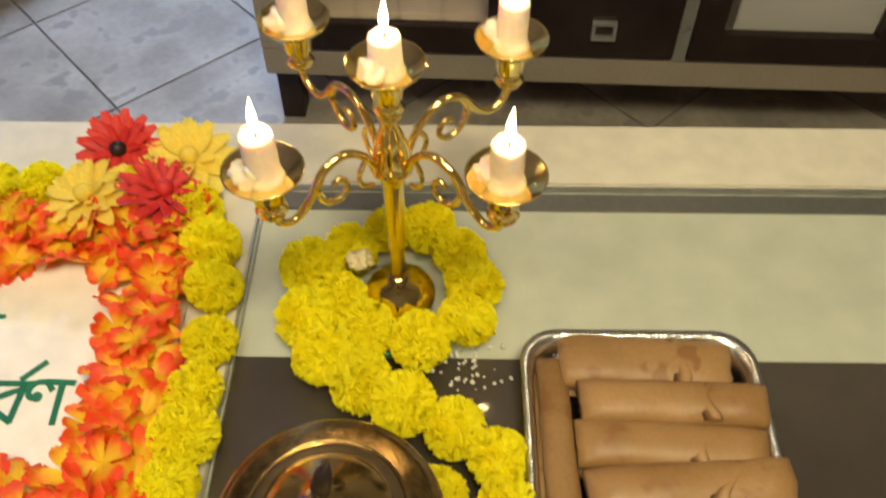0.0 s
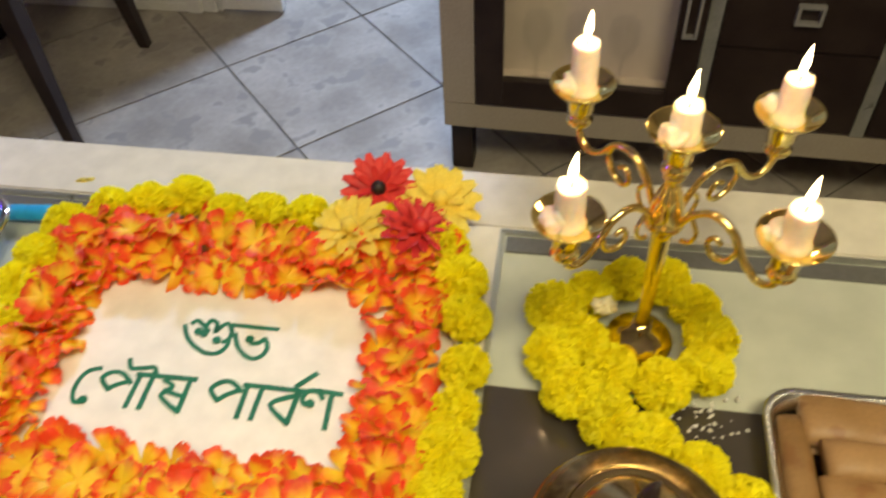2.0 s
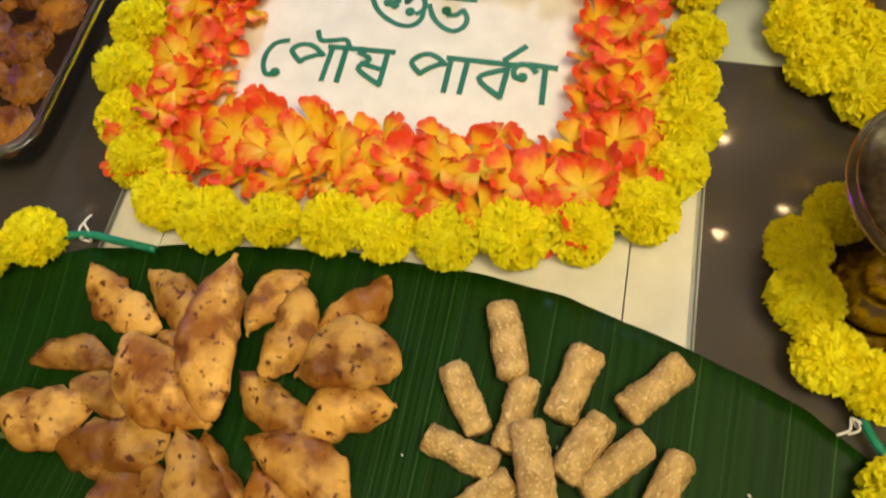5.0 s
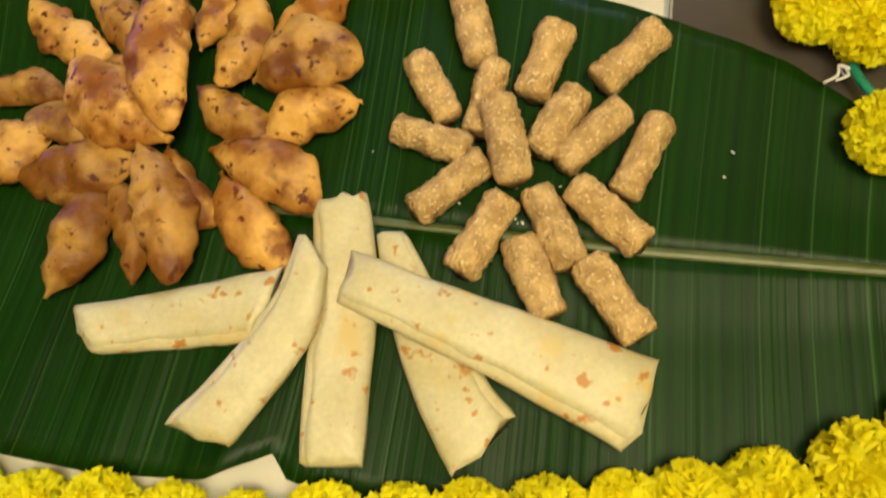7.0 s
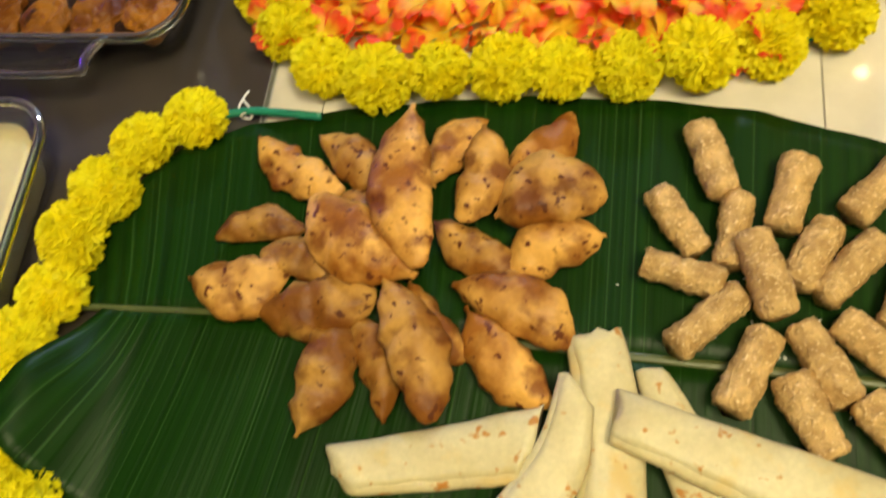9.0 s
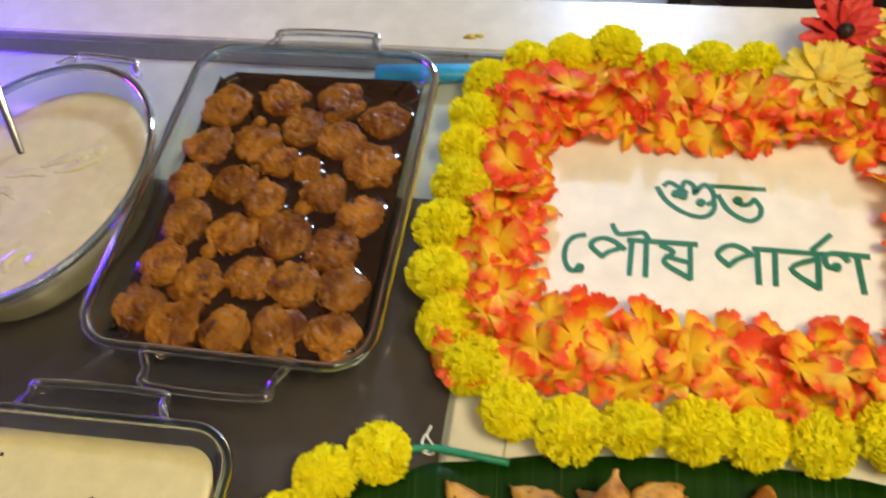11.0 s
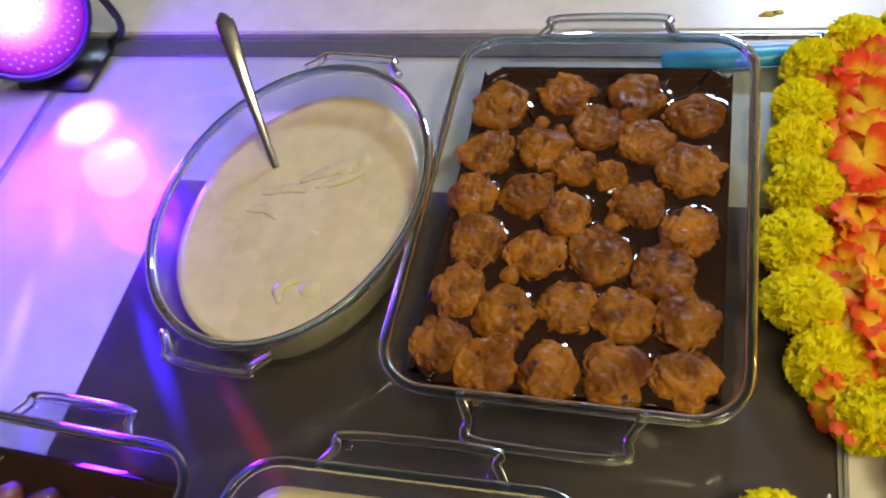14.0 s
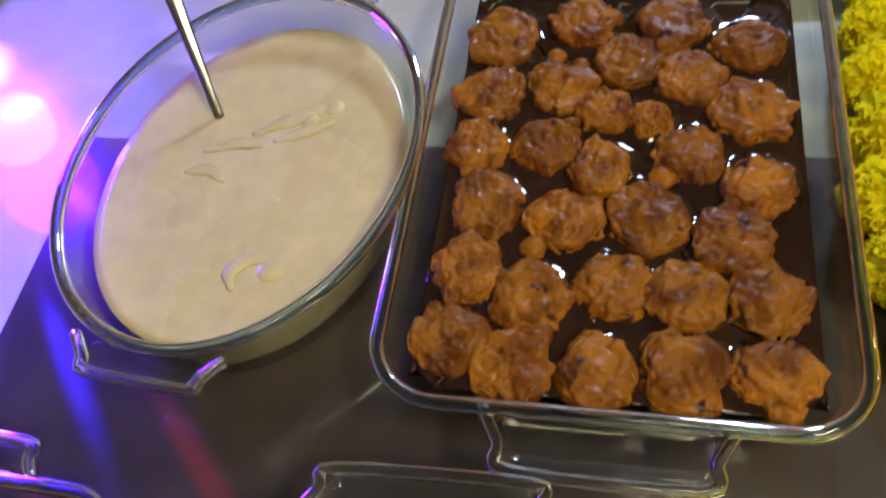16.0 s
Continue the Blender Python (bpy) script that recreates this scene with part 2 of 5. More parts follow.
M_STEEL = mat("polished_steel", (0.58, 0.57, 0.55), (0.66, 0.65, 0.63), 0.18, 1.0, scale=40, bump=0.05)
M_DARKWOOD = mat("dark_brown_wood", (0.022, 0.013, 0.012), (0.034, 0.022, 0.019), 0.45, scale=12, fine=120, bump=0.1, spec=0.3)
M_TAUPE = mat("taupe_lacquer", (0.36, 0.31, 0.25), (0.40, 0.35, 0.285), 0.4, scale=6, bump=0.06)
M_SEAT = mat("pale_upholstery", (0.55, 0.53, 0.50), (0.62, 0.60, 0.57), 0.8, scale=60, fine=400, bump=0.5)
M_BLACK = mat("black_plastic", (0.012, 0.012, 0.014), (0.02, 0.02, 0.022), 0.35, scale=40, bump=0.1)
M_BLUE = mat("blue_plastic", (0.02, 0.30, 0.62), (0.03, 0.36, 0.70), 0.35, scale=40, bump=0.05)
M_BEIGE = mat("cabinet_lining", (0.84, 0.72, 0.62), (0.88, 0.77, 0.67), 0.5, scale=6, bump=0.05)
M_LENS = lens_mat()
M_DOT = glow_mat("violet_facet", (0.62, 0.30, 1.0), 1.5)
M_LED = glow_mat("led_core", (1.0, 0.75, 1.0), 9.0)
M_RICE = mat("white_flour", (0.78, 0.76, 0.72), (0.84, 0.82, 0.78), 0.8, scale=200, bump=0.5)


def silk_petal_mat():
    """Orange-red silk with a yellow heart, by distance from the flower's middle."""
    m = bpy.data.materials.new("orange_silk")
    m.use_nodes = True
    nt = m.node_tree
    n, l = nt.nodes, nt.links
    b = n["Principled BSDF"]
    tc, info = n.new("ShaderNodeTexCoord"), n.new("ShaderNodeObjectInfo")
    ln = n.new("ShaderNodeVectorMath")
    ln.operation = "LENGTH"
    l.new(tc.outputs["Object"], ln.inputs[0])
    nz = n.new("ShaderNodeTexNoise")
    nz.inputs["Scale"].default_value = 90
    l.new(tc.outputs["Object"], nz.inputs["Vector"])
    ma = n.new("ShaderNodeMath")
    ma.operation = "MULTIPLY_ADD"
    l.new(nz.outputs["Fac"], ma.inputs[0])
    ma.inputs[1].default_value = 0.016
    l.new(ln.outputs["Value"], ma.inputs[2])
    mb = n.new("ShaderNodeMath")
    mb.operation = "MULTIPLY_ADD"
    l.new(info.outputs["Random"], mb.inputs[0])
    mb.inputs[1].default_value = 0.007
    l.new(ma.outputs[0], mb.inputs[2])
    r = n.new("ShaderNodeValToRGB")
    r.color_ramp.elements[0].position, r.color_ramp.elements[0].color = 0.0215, (0.97, 0.66, 0.03, 1)
    r.color_ramp.elements[1].position, r.color_ramp.elements[1].color = 0.0325, (0.88, 0.085, 0.020, 1)
    e = r.color_ramp.elements.new(0.0278)
    e.color = (0.92, 0.40, 0.016, 1)
    l.new(mb.outputs[0], r.inputs[0])
    l.new(r.outputs[0], b.inputs["Base Color"])
    b.inputs["Roughness"].default_value = 0.55
    b.inputs["Subsurface Weight"].default_value, b.inputs["Subsurface Scale"].default_value = 0.25, 0.004
    wv = n.new("ShaderNodeTexNoise")
    wv.inputs["Scale"].default_value = 400
    l.new(tc.outputs["Object"], wv.inputs["Vector"])
    bp = n.new("ShaderNodeBump")
    bp.inputs["Strength"].default_value, bp.inputs["Distance"].default_value = 0.4, 0.0008
    l.new(wv.outputs["Fac"], bp.inputs["Height"])
    l.new(bp.outputs[0], b.inputs["Normal"])
    tl, mx = n.new("ShaderNodeBsdfTranslucent"), n.new("ShaderNodeMixShader")
    l.new(r.outputs[0], tl.inputs[0])
    mx.inputs[0].default_value = 0.35
    l.new(b.outputs[0], mx.inputs[1])
    l.new(tl.outputs[0], mx.inputs[2])
    l.new(mx.outputs[0], n["Material Output"].inputs[0])
    return m


M_SILK = silk_petal_mat()


def leaf_mat():
    """Banana leaf: fine parallel veins across, paler ones now and then."""
    m = bpy.data.materials.new("banana_leaf")
    m.use_nodes = True
    nt = m.node_tree
    n, l = nt.nodes, nt.links
    b = n["Principled BSDF"]
    uv = n.new("ShaderNodeTexCoord")
    sx = n.new("ShaderNodeSeparateXYZ")
    l.new(uv.outputs["UV"], sx.inputs[0])

    def stripes(sc, low, high):
        k = n.new("ShaderNodeTexNoise")
        k.noise_dimensions = "1D"
        k.inputs["Scale"].default_value, k.inputs["Detail"].default_value = sc, 2.0
        l.new(sx.outputs["X"], k.inputs["W"])
        r = n.new("ShaderNodeMapRange")
        r.inputs[1].default_value, r.inputs[2].default_value = low, high
        l.new(k.outputs["Fac"], r.inputs[0])
        return r.outputs[0]

    broad, thin, vein = stripes(22, 0.3, 0.7), stripes(170, 0.3, 0.7), stripes(330, 0.64, 0.76)
    nz = n.new("ShaderNodeTexNoise")
    nz.inputs["Scale"].default_value = 9
    l.new(uv.outputs["Object"], nz.inputs["Vector"])

    def mix(f, a, z):
        x = n.new("ShaderNodeMix")
        x.data_type = "RGBA"
        l.new(f, x.inputs[0])
        for s, c in ((6, a), (7, z)):
            if isinstance(c, tuple):
                x.inputs[s].default_value = (*c, 1)
            else:
                l.new(c, x.inputs[s])
        return x.outputs[2]

    c1 = mix(broad, (0.0028, 0.018, 0.0007), (0.0062, 0.034, 0.0012))
    c2 = mix(thin, (0.0028, 0.015, 0.0007), (0.0078, 0.039, 0.0015))
    c3 = mix(nz.outputs["Fac"], c1, c2)
    c4 = mix(vein, c3, (0.026, 0.070, 0.014))
    l.new(c4, b.inputs["Base Color"])
    b.inputs["Roughness"].default_value = 0.42
    b.inputs["Specular IOR Level"].default_value = 0.16
    bp = n.new("ShaderNodeBump")
    bp.inputs["Strength"].default_value, bp.inputs["Distance"].default_value = 0.35, 0.001
    l.new(thin, bp.inputs["Height"])
    l.new(bp.outputs[0], b.inputs["Normal"])
    return m


M_LEAF = leaf_mat()
M_RIB = mat("leaf_midrib", (0.075, 0.095, 0.026), (0.11, 0.13, 0.040), 0.4, scale=30, bump=0.2)


# ---- mesh helpers ----
def part(name, bm, material, parent=None, label="", smooth=True):
    me = bpy.data.meshes.new(name)
    bm.normal_update()
    for f in bm.faces:
        f.smooth = smooth
    bm.to_mesh(me)
    bm.free()
    me.materials.append(material)
    ob = new(name, me)
    if parent:
        ob.parent = parent
    if label:
        ob["label"] = label
    return ob


def share(name, me, parent, m):
    ob = new(name, me)
    ob.parent = parent
    ob.matrix_basis = m
    return ob


def thing(name, x, y, z, label, category, group="", rz=0.0, kind=""):
    ob = new(name)
    ob.empty_display_size = 0.02
    ob.matrix_basis = pose(x, y, z, 0, 0, rz)
    return tagged(ob, label, category, group, kind)


def ring_loft(bm, rings, cap_start=True, cap_end=True, closed=False):
    vs = [[bm.verts.new(p) for p in r] for r in rings]
    n = len(vs[0])
    pairs = list(zip(vs, vs[1:])) + ([(vs[-1], vs[0])] if closed else [])
    for a, b in pairs:
        for i in range(n):
            bm.faces.new((a[i], a[(i + 1) % n], b[(i + 1) % n], b[i]))
    if not closed:
        if cap_start:
            bm.faces.new(list(reversed(vs[0])))
        if cap_end:
            bm.faces.new(vs[-1])
    return vs


def tube(bm, pts, r, n=8, closed=False, flat=1.0):
    """A round bar along points; r is a number or one per point."""
    pts = [Vector(p) for p in pts]
    k = len(pts)
    rings, up = [], Vector((0, 0, 1))
    for i, p in enumerate(pts):
        a = pts[(i - 1) % k] if closed or i > 0 else p
        b = pts[(i + 1) % k] if closed or i < k - 1 else p
        d = (b - a).normalized()
        s = d.cross(up)
        if s.length < 0.05:
            s = d.cross(Vector((0, 1, 0)))
        s.normalize()
        u = s.cross(d).normalized()
        rad = r[i] if isinstance(r, (list, tuple)) else r
        rings.append([p + s * math.cos(t) * rad + u * math.sin(t) * rad * flat for t in [2 * math.pi * j / n for j in range(n)]])
    ring_loft(bm, rings, closed=closed)


def lathe(bm, profile, n=40, x=0.0, y=0.0):
    rings = [[(x + r * math.cos(2 * math.pi * j / n), y + r * math.sin(2 * math.pi * j / n), z) for j in range(n)] for r, z in profile]
    ring_loft(bm, rings)


def smooth_line(pts, steps=6, closed=False):
    """Catmull-Rom through the points."""
    P = [Vector((*p, 0)) if len(p) == 2 else Vector(p) for p in pts]
    n, out = len(P), []
    for i in range(n if closed else n - 1):
        p0 = P[(i - 1) % n] if closed or i > 0 else P[0]
        p1, p2 = P[i], P[(i + 1) % n]
        p3 = P[(i + 2) % n] if closed or i + 2 < n else P[-1]
        for s in range(steps):
            t = s / steps
            out.append(0.5 * (2 * p1 + (p2 - p0) * t + (2 * p0 - 5 * p1 + 4 * p2 - p3) * t * t + (3 * p1 - p0 - 3 * p2 + p3) * t ** 3))
    if not closed:
        out.append(P[-1])
    return out


def rrect(hx, hy, r, n=7):
    out = []
    for cx, cy, a0 in ((hx - r, hy - r, 0), (-hx + r, hy - r, 90), (-hx + r, -hy + r, 180), (hx - r, -hy + r, 270)):
        for i in range(n):
            a = radians(a0 + 90 * i / (n - 1))
            out.append((cx + r * math.cos(a), cy + r * math.sin(a)))
    return out


def oval(a, b, n=48):
    return [(a * math.cos(2 * math.pi * i / n), b * math.sin(2 * math.pi * i / n)) for i in range(n)]


def box(bm, x0, x1, y0, y1, z0, z1, bevel=0.0):
    r = bmesh.ops.create_cube(bm, size=1.0)
    vs = r["verts"]
    for v in vs:
        v.co = Vector(((x0 + x1) / 2 + v.co.x * (x1 - x0), (y0 + y1) / 2 + v.co.y * (y1 - y0), (z0 + z1) / 2 + v.co.z * (z1 - z0)))
    if bevel:
        es = list({e for v in vs for e in v.link_edges})
        bmesh.ops.bevel(bm, geom=es, offset=bevel, segments=2, affect="EDGES")


def boxed(name, dims, material, parent=None, label="", bevel=0.0):
    bm = bmesh.new()
    box(bm, *dims, bevel)
    return part(name, bm, material, parent, label, smooth=False)


def rough_up(bm, amount, scale, seed=0.0):
    for v in bm.verts:
        o = Vector((seed * 3.1, seed * 1.7, seed * 2.3))
        v.co += v.co.normalized() * amount * noise.noise(v.co * scale + o) if v.co.length else Vector()


# ---- the room ----
T = 0.75
FAR, NEAR, LEFT, RIGHT = 0.675, -0.335, -1.475, 0.700
floor = boxed("floor", (-4.2, 3.2, -3.0, 4.6, -0.06, -0.004), M_GROUT)
tagged(floor, "beige stone tile floor laid diagonally with dark grout", "floor", kind="structure")
ceiling = boxed("ceiling", (-4.2, 3.2, -3.0, 4.6, 2.70, 2.80), M_CEIL)
tagged(ceiling, "plain white painted ceiling", "ceiling", kind="structure")
for nm, d in (("wall_north_hall", (-4.2, 3.2, 4.6, 4.7, -0.06, 2.8)), ("wall_south", (-4.2, 3.2, -3.1, -3.0, -0.06, 2.8)),
              ("wall_west", (-4.3, -4.2, -3.1, 4.7, -0.06, 2.8)), ("wall_east", (3.2, 3.3, -3.1, 4.7, -0.06, 2.8)),
              ("wall_north_left", (-4.2, -1.29, 2.17, 2.30, 0.0, 2.7)), ("wall_north_right", (-0.33, 3.2, 2.00, 2.12, 0.0, 2.7)),
              ("wall_above_opening", (-1.29, -0.33, 2.17, 2.30, 2.15, 2.7))):
    tagged(boxed(nm, d, M_WALL), "plain warm white painted wall", "wall", kind="structure")
bm = bmesh.new()
box(bm, -4.2, -1.30, 2.152, 2.168, 0.0, 0.125, 0.003)
box(bm, -4.2, -1.30, 2.144, 2.1515, 0.0, 0.03, 0.002)
tagged(part("baseboard", bm, M_TRIM, smooth=False), "white painted baseboard along the wall", "baseboard", kind="structure")
bm = bmesh.new()
for x0, x1, y0 in ((-1.30, -1.25, 2.135), (-1.249, -1.205, 2.145), (-1.204, -1.19, 2.155)):
    box(bm, x0, x1, y0, 2.30, 0.0, 2.14, 0.004)
tagged(part("trim", bm, M_TRIM, smooth=False), "white moulded door casing at the opening", "door casing", kind="structure")
door = boxed("door_1", (-1.188, -0.995, 2.15, 2.19, 0.012, 2.10), M_TRIM, bevel=0.003)
tagged(door, "white painted door leaf standing open", "door", kind="structure")


# ---- table ----
def dining_table():
    t = thing("dining_table", (LEFT + RIGHT) / 2, (FAR + NEAR) / 2, 0, "cream dining table with two inset glass panels and dark centres", "table")
    cx, cy = t.location.x, t.location.y

    def put(name, x0, x1, y0, y1, z0, z1, m, label="", bevel=0.0):
        return boxed(name, (x0 - cx, x1 - cx, y0 - cy, y1 - cy, z0, z1), m, t, label, bevel)

    GF, GN = 0.588, -0.245
    panes = ((-1.370, -0.607), (-0.173, 0.590))
    put("border", LEFT, RIGHT, GF, FAR, T - 0.035, T, M_MARBLE, "", 0.003)
    put("border", LEFT, RIGHT, NEAR, GN, T - 0.035, T, M_MARBLE, "", 0.003)
    put("border", LEFT, panes[0][0], GN, GF, T - 0.035, T, M_MARBLE)
    put("border", panes[1][1], RIGHT, GN, GF, T - 0.035, T, M_MARBLE)
    put("centre_strip", panes[0][1], -0.5655, GN, GF, T - 0.035, T, M_MARBLE, "cream strip between the glass panels")
    put("centre_strip", -0.5645, -0.2175, GN, GF, T - 0.035, T, M_MARBLE, "cream strip between the glass panels")
    put("centre_strip", -0.2165, panes[1][0], GN, GF, T - 0.035, T, M_MARBLE, "cream strip between the glass panels")
    for k, (x0, x1) in enumerate(panes):
        put("glass_panel", x0, x1, GN, GF, T - 0.040, T - 0.006, M_FROST, "pale glass panel set in the tabletop")
        lo, hi = (-1.167, x1 - 0.006) if k == 0 else (x0 + 0.006, 0.39)
        put("dark_centre", lo, hi, -0.05, 0.392, T - 0.0055, T - 0.0030, M_DARKG, "dark brown glass centre")
        # Thin slab put in as the dark reflection along the glass's far side.
        put("grey_band", x0 + 0.008, x1 - 0.008, 0.558, 0.579, T - 0.0055, T - 0.0030, M_STRIP, "grey band painted in for the reflection along the glass")
        bm = bmesh.new()
        for a, w in ((0.0, 0.002), (0.0045, 0.0012)):
            for b0, b1, d0, d1 in ((x0 + a, x1 - a, GF - a - w, GF - a), (x0 + a, x1 - a, GN + a, GN + a + w), (x0 + a, x0 + a + w, GN + a + w, GF - a - w), (x1 - a - w, x1 - a, GN + a + w, GF - a - w)):
                box(bm, b0 - cx, b1 - cx, d0 - cy, d1 - cy, T - 0.0059, T - 0.001 + a * 0.1)
        part("edge_line", bm, M_EDGE, t, "thin metal edge line", smooth=False)
    put("apron", LEFT + 0.06, RIGHT - 0.06, NEAR + 0.06, FAR - 0.06, T - 0.11, T - 0.041, M_DARKWOOD)
    for x in (LEFT + 0.06, RIGHT - 0.14):
        for y in (NEAR + 0.06, FAR - 0.14):
            put("leg", x, x + 0.08, y, y + 0.08, 0, T - 0.111, M_DARKWOOD, "", 0.004)
    return t


dining_table()


# ---- the card with its lettering ----
GLYPHS = {
    "shu": [[(-40, 40), (-33, 27), (-22, 17), (-9, 11), (2, 12), (8, 20), (8, 30)], [(-34, 43), (-30, 47), (-23, 43), (-15, 36)], [(-19, 42), (-16, 49), (-9, 45), (-8, 36), (-4, 43), (1, 47), (7, 40), (8, 30), (3, 25)]],
    "bha": [[(6, 46), (51, 46)], [(12, 36), (18, 23), (27, 14), (37, 10), (45, 15), (47, 25), (42, 34)], [(42, 34), (37, 28), (30, 27)]],
    "pou": [[(-100, -18), (-110, -22), (-115, -32), (-115, -45), (-110, -55), (-103, -55)], [(-77, -5), (-72, -14), (-61, -13), (-51, -11), (-46, -18)], [(-84, -39), (-79, -34), (-67, -28)], [(-84, -39), (-94, -29), (-90, -22), (-82, -20), (-74, -23), (-66, -30)], [(-60, -21), (-61, -55)], [(-48, -18), (-48, -55)], [(-63, -20), (-7, -19)]],
    "sha": [[(-36, -23), (-26, -29), (-33, -40), (-12, -54)], [(-32, -34), (-14, -38)], [(-12, -20), (-12, -54)]],
    "pa": [[(19, -38), (26, -31), (36, -25)], [(19, -38), (10, -28), (15, -20), (23, -17), (31, -20), (38, -26)], [(42, -19), (42, -53)], [(56, -19), (55, -53)], [(39, -19), (96, -19)]],
    "rba": [[(90, -19), (88, -53)], [(89, -24), (68, -36), (88, -53)], [(86, -15), (101, 1)]],
    "na": [[(104, -32), (97, -31), (95, -24), (99, -18), (107, -18), (113, -24)], [(120, -18), (122, -54)], [(107, -17), (129, -18)]],
    "dots": [[(-24, 34)], [(-18, 32)], [(-3, 26)], [(28, 31)], [(-102, -53)], [(103, -31)]],
}


def greeting_card():
    t = thing("greeting_card", -0.42, 0.38, T + 0.0005, "white card hand-lettered in green, edged with flowers", "card")
    bm = bmesh.new()
    box(bm, -0.185, 0.195, -0.155, 0.150, 0, 0.0014, 0.0004)
    part("sheet", bm, M_PAPER, t, smooth=False)
    lift = 0.0
    for name, strokes in GLYPHS.items():
        for s in strokes:
            lift += 0.00004
            bm = bmesh.new()
            if len(s) == 1:
                c = [(s[0][0] / 1000 + 0.0042 * math.cos(a), s[0][1] / 1000 + 0.0042 * math.sin(a)) for a in [i * math.pi / 8 for i in range(16)]]
                ring_loft(bm, [[(x, y, z) for x, y in c] for z in (0.0015, 0.0020 + lift)])
            else:
                pts = smooth_line([(x / 1000, y / 1000) for x, y in s], 1 if len(s) == 2 else 5)
                rows = []
                for i, p in enumerate(pts):
                    d = (pts[min(i + 1, len(pts) - 1)] - pts[max(i - 1, 0)]).normalized()
                    w = Vector((-d.y, d.x, 0)) * (0.0023 + 0.0003 * noise.noise(p * 90))
                    e = d * (0.0012 if i == len(pts) - 1 else -0.0012 if i == 0 else 0)
                    rows.append([p + e + w + Vector((0, 0, 0.0015)), p + e - w + Vector((0, 0, 0.0015)), p + e - w + Vector((0, 0, 0.0018 + lift)), p + e + w + Vector((0, 0, 0.0018 + lift))])
                ring_loft(bm, rows)
            part("pen_stroke", bm, M_INK, t, smooth=False)


greeting_card()


# ---- marigolds ----
def marigold_mesh(seed, r=0.0230, count=270):
    rnd = random.Random(seed)
    bm = bmesh.new()
    bmesh.ops.create_icosphere(bm, subdivisions=2, radius=r * 0.91)
    heart = bm.verts.new((0, 0, 0))
    bm.verts.ensure_lookup_table()
    bm.faces.new((bm.verts[0], bm.verts[1], heart))
    for i in range(count):
        z = 1 - 1.80 * (i + 0.5) / count
        a = i * 2.39996 + rnd.uniform(-0.25, 0.25)
        s = math.sqrt(max(0.0, 1 - z * z))
        d = Vector((s * math.cos(a), s * math.sin(a), z + rnd.uniform(-0.15, 0.15))).normalized()
        lie = d.cross(Vector((rnd.uniform(-1, 1), rnd.uniform(-1, 1), rnd.uniform(-1, 1)))).normalized()
        side = d.cross(lie)
        grow = (d * rnd.uniform(0.40, 0.85) + lie * rnd.uniform(0.55, 1.0)).normalized()
        over = side.cross(grow)
        ln, w, root = r * rnd.uniform(0.28, 0.44), r * rnd.uniform(0.12, 0.20), d * r * 0.83
        rows = []
        for f, ww in ((0.0, 0.45), (0.55, 0.95), (1.0, 1.15)):
            row = []
            for j in range(5):
                q = (j - 2) / 2
                jag = (rnd.uniform(0.0, 0.10) if j % 2 else rnd.uniform(-0.10, 0.0)) * r if f == 1.0 else 0.0
                row.append(bm.verts.new(root + grow * (ln * f + jag) + side * q * w * ww + over * r * ((0.05 if j % 2 else -0.04) * f - 0.10 * f * f * q * q)))
            rows.append(row)
        bm.faces.new((heart, rows[0][1], rows[0][2]))
        for u, v in zip(rows, rows[1:]):
            for j in range(4):
                bm.faces.new((u[j], u[j + 1], v[j + 1], v[j]))
    for v in bm.verts:
        v.co.z *= 0.86
    me = bpy.data.meshes.new("marigold")
    bm.to_mesh(me)
    bm.free()
    me.materials.append(M_YEL)
    return me


MARIGOLDS = [marigold_mesh(i) for i in range(4)]


def garland(label, pts, closed=False, z=T + 0.0205):
    rnd = random.Random(len(pts))
    cx, cy = pts[0]
    g = thing("marigold_garland", cx, cy, T, label, "garland", "marigold garlands")
    for i, (x, y) in enumerate(pts):
        s = rnd.uniform(0.88, 1.01)
        m = pose(x - cx, y - cy, z - T + rnd.uniform(-0.001, 0.003) + 0.02 * (s - 1), rnd.uniform(-25, 25), rnd.uniform(-25, 25), rnd.uniform(0, 360)) @ Matrix.Diagonal((s, s, s, 1))
        share("marigold", MARIGOLDS[i % 4], g, m)
    bm = bmesh.new()
    tube(bm, [Vector((p.x - cx, p.y - cy, 0.007)) for p in smooth_line(pts, 4, closed)], 0.0022, 6, closed)
    part("string", bm, M_STRING, g, "green plastic string")
    return g


garland("yellow artificial marigold garland framing the lettered card",
        [(-0.591, 0.553), (-0.550, 0.561), (-0.506, 0.574), (-0.460, 0.557), (-0.417, 0.559), (-0.374, 0.567), (-0.330, 0.556), (-0.280, 0.557), (-0.224, 0.535),
         (-0.201, 0.493), (-0.190, 0.446), (-0.185, 0.393), (-0.188, 0.345), (-0.187, 0.307), (-0.192, 0.269), (-0.210, 0.230), (-0.254, 0.207), (-0.299, 0.196),
         (-0.346, 0.188), (-0.390, 0.184), (-0.431, 0.185), (-0.476, 0.181), (-0.520, 0.174), (-0.562, 0.185), (-0.596, 0.217), (-0.621, 0.251), (-0.635, 0.295),
         (-0.640, 0.345), (-0.632, 0.392), (-0.634, 0.436), (-0.630, 0.475), (-0.622, 0.518)], True)
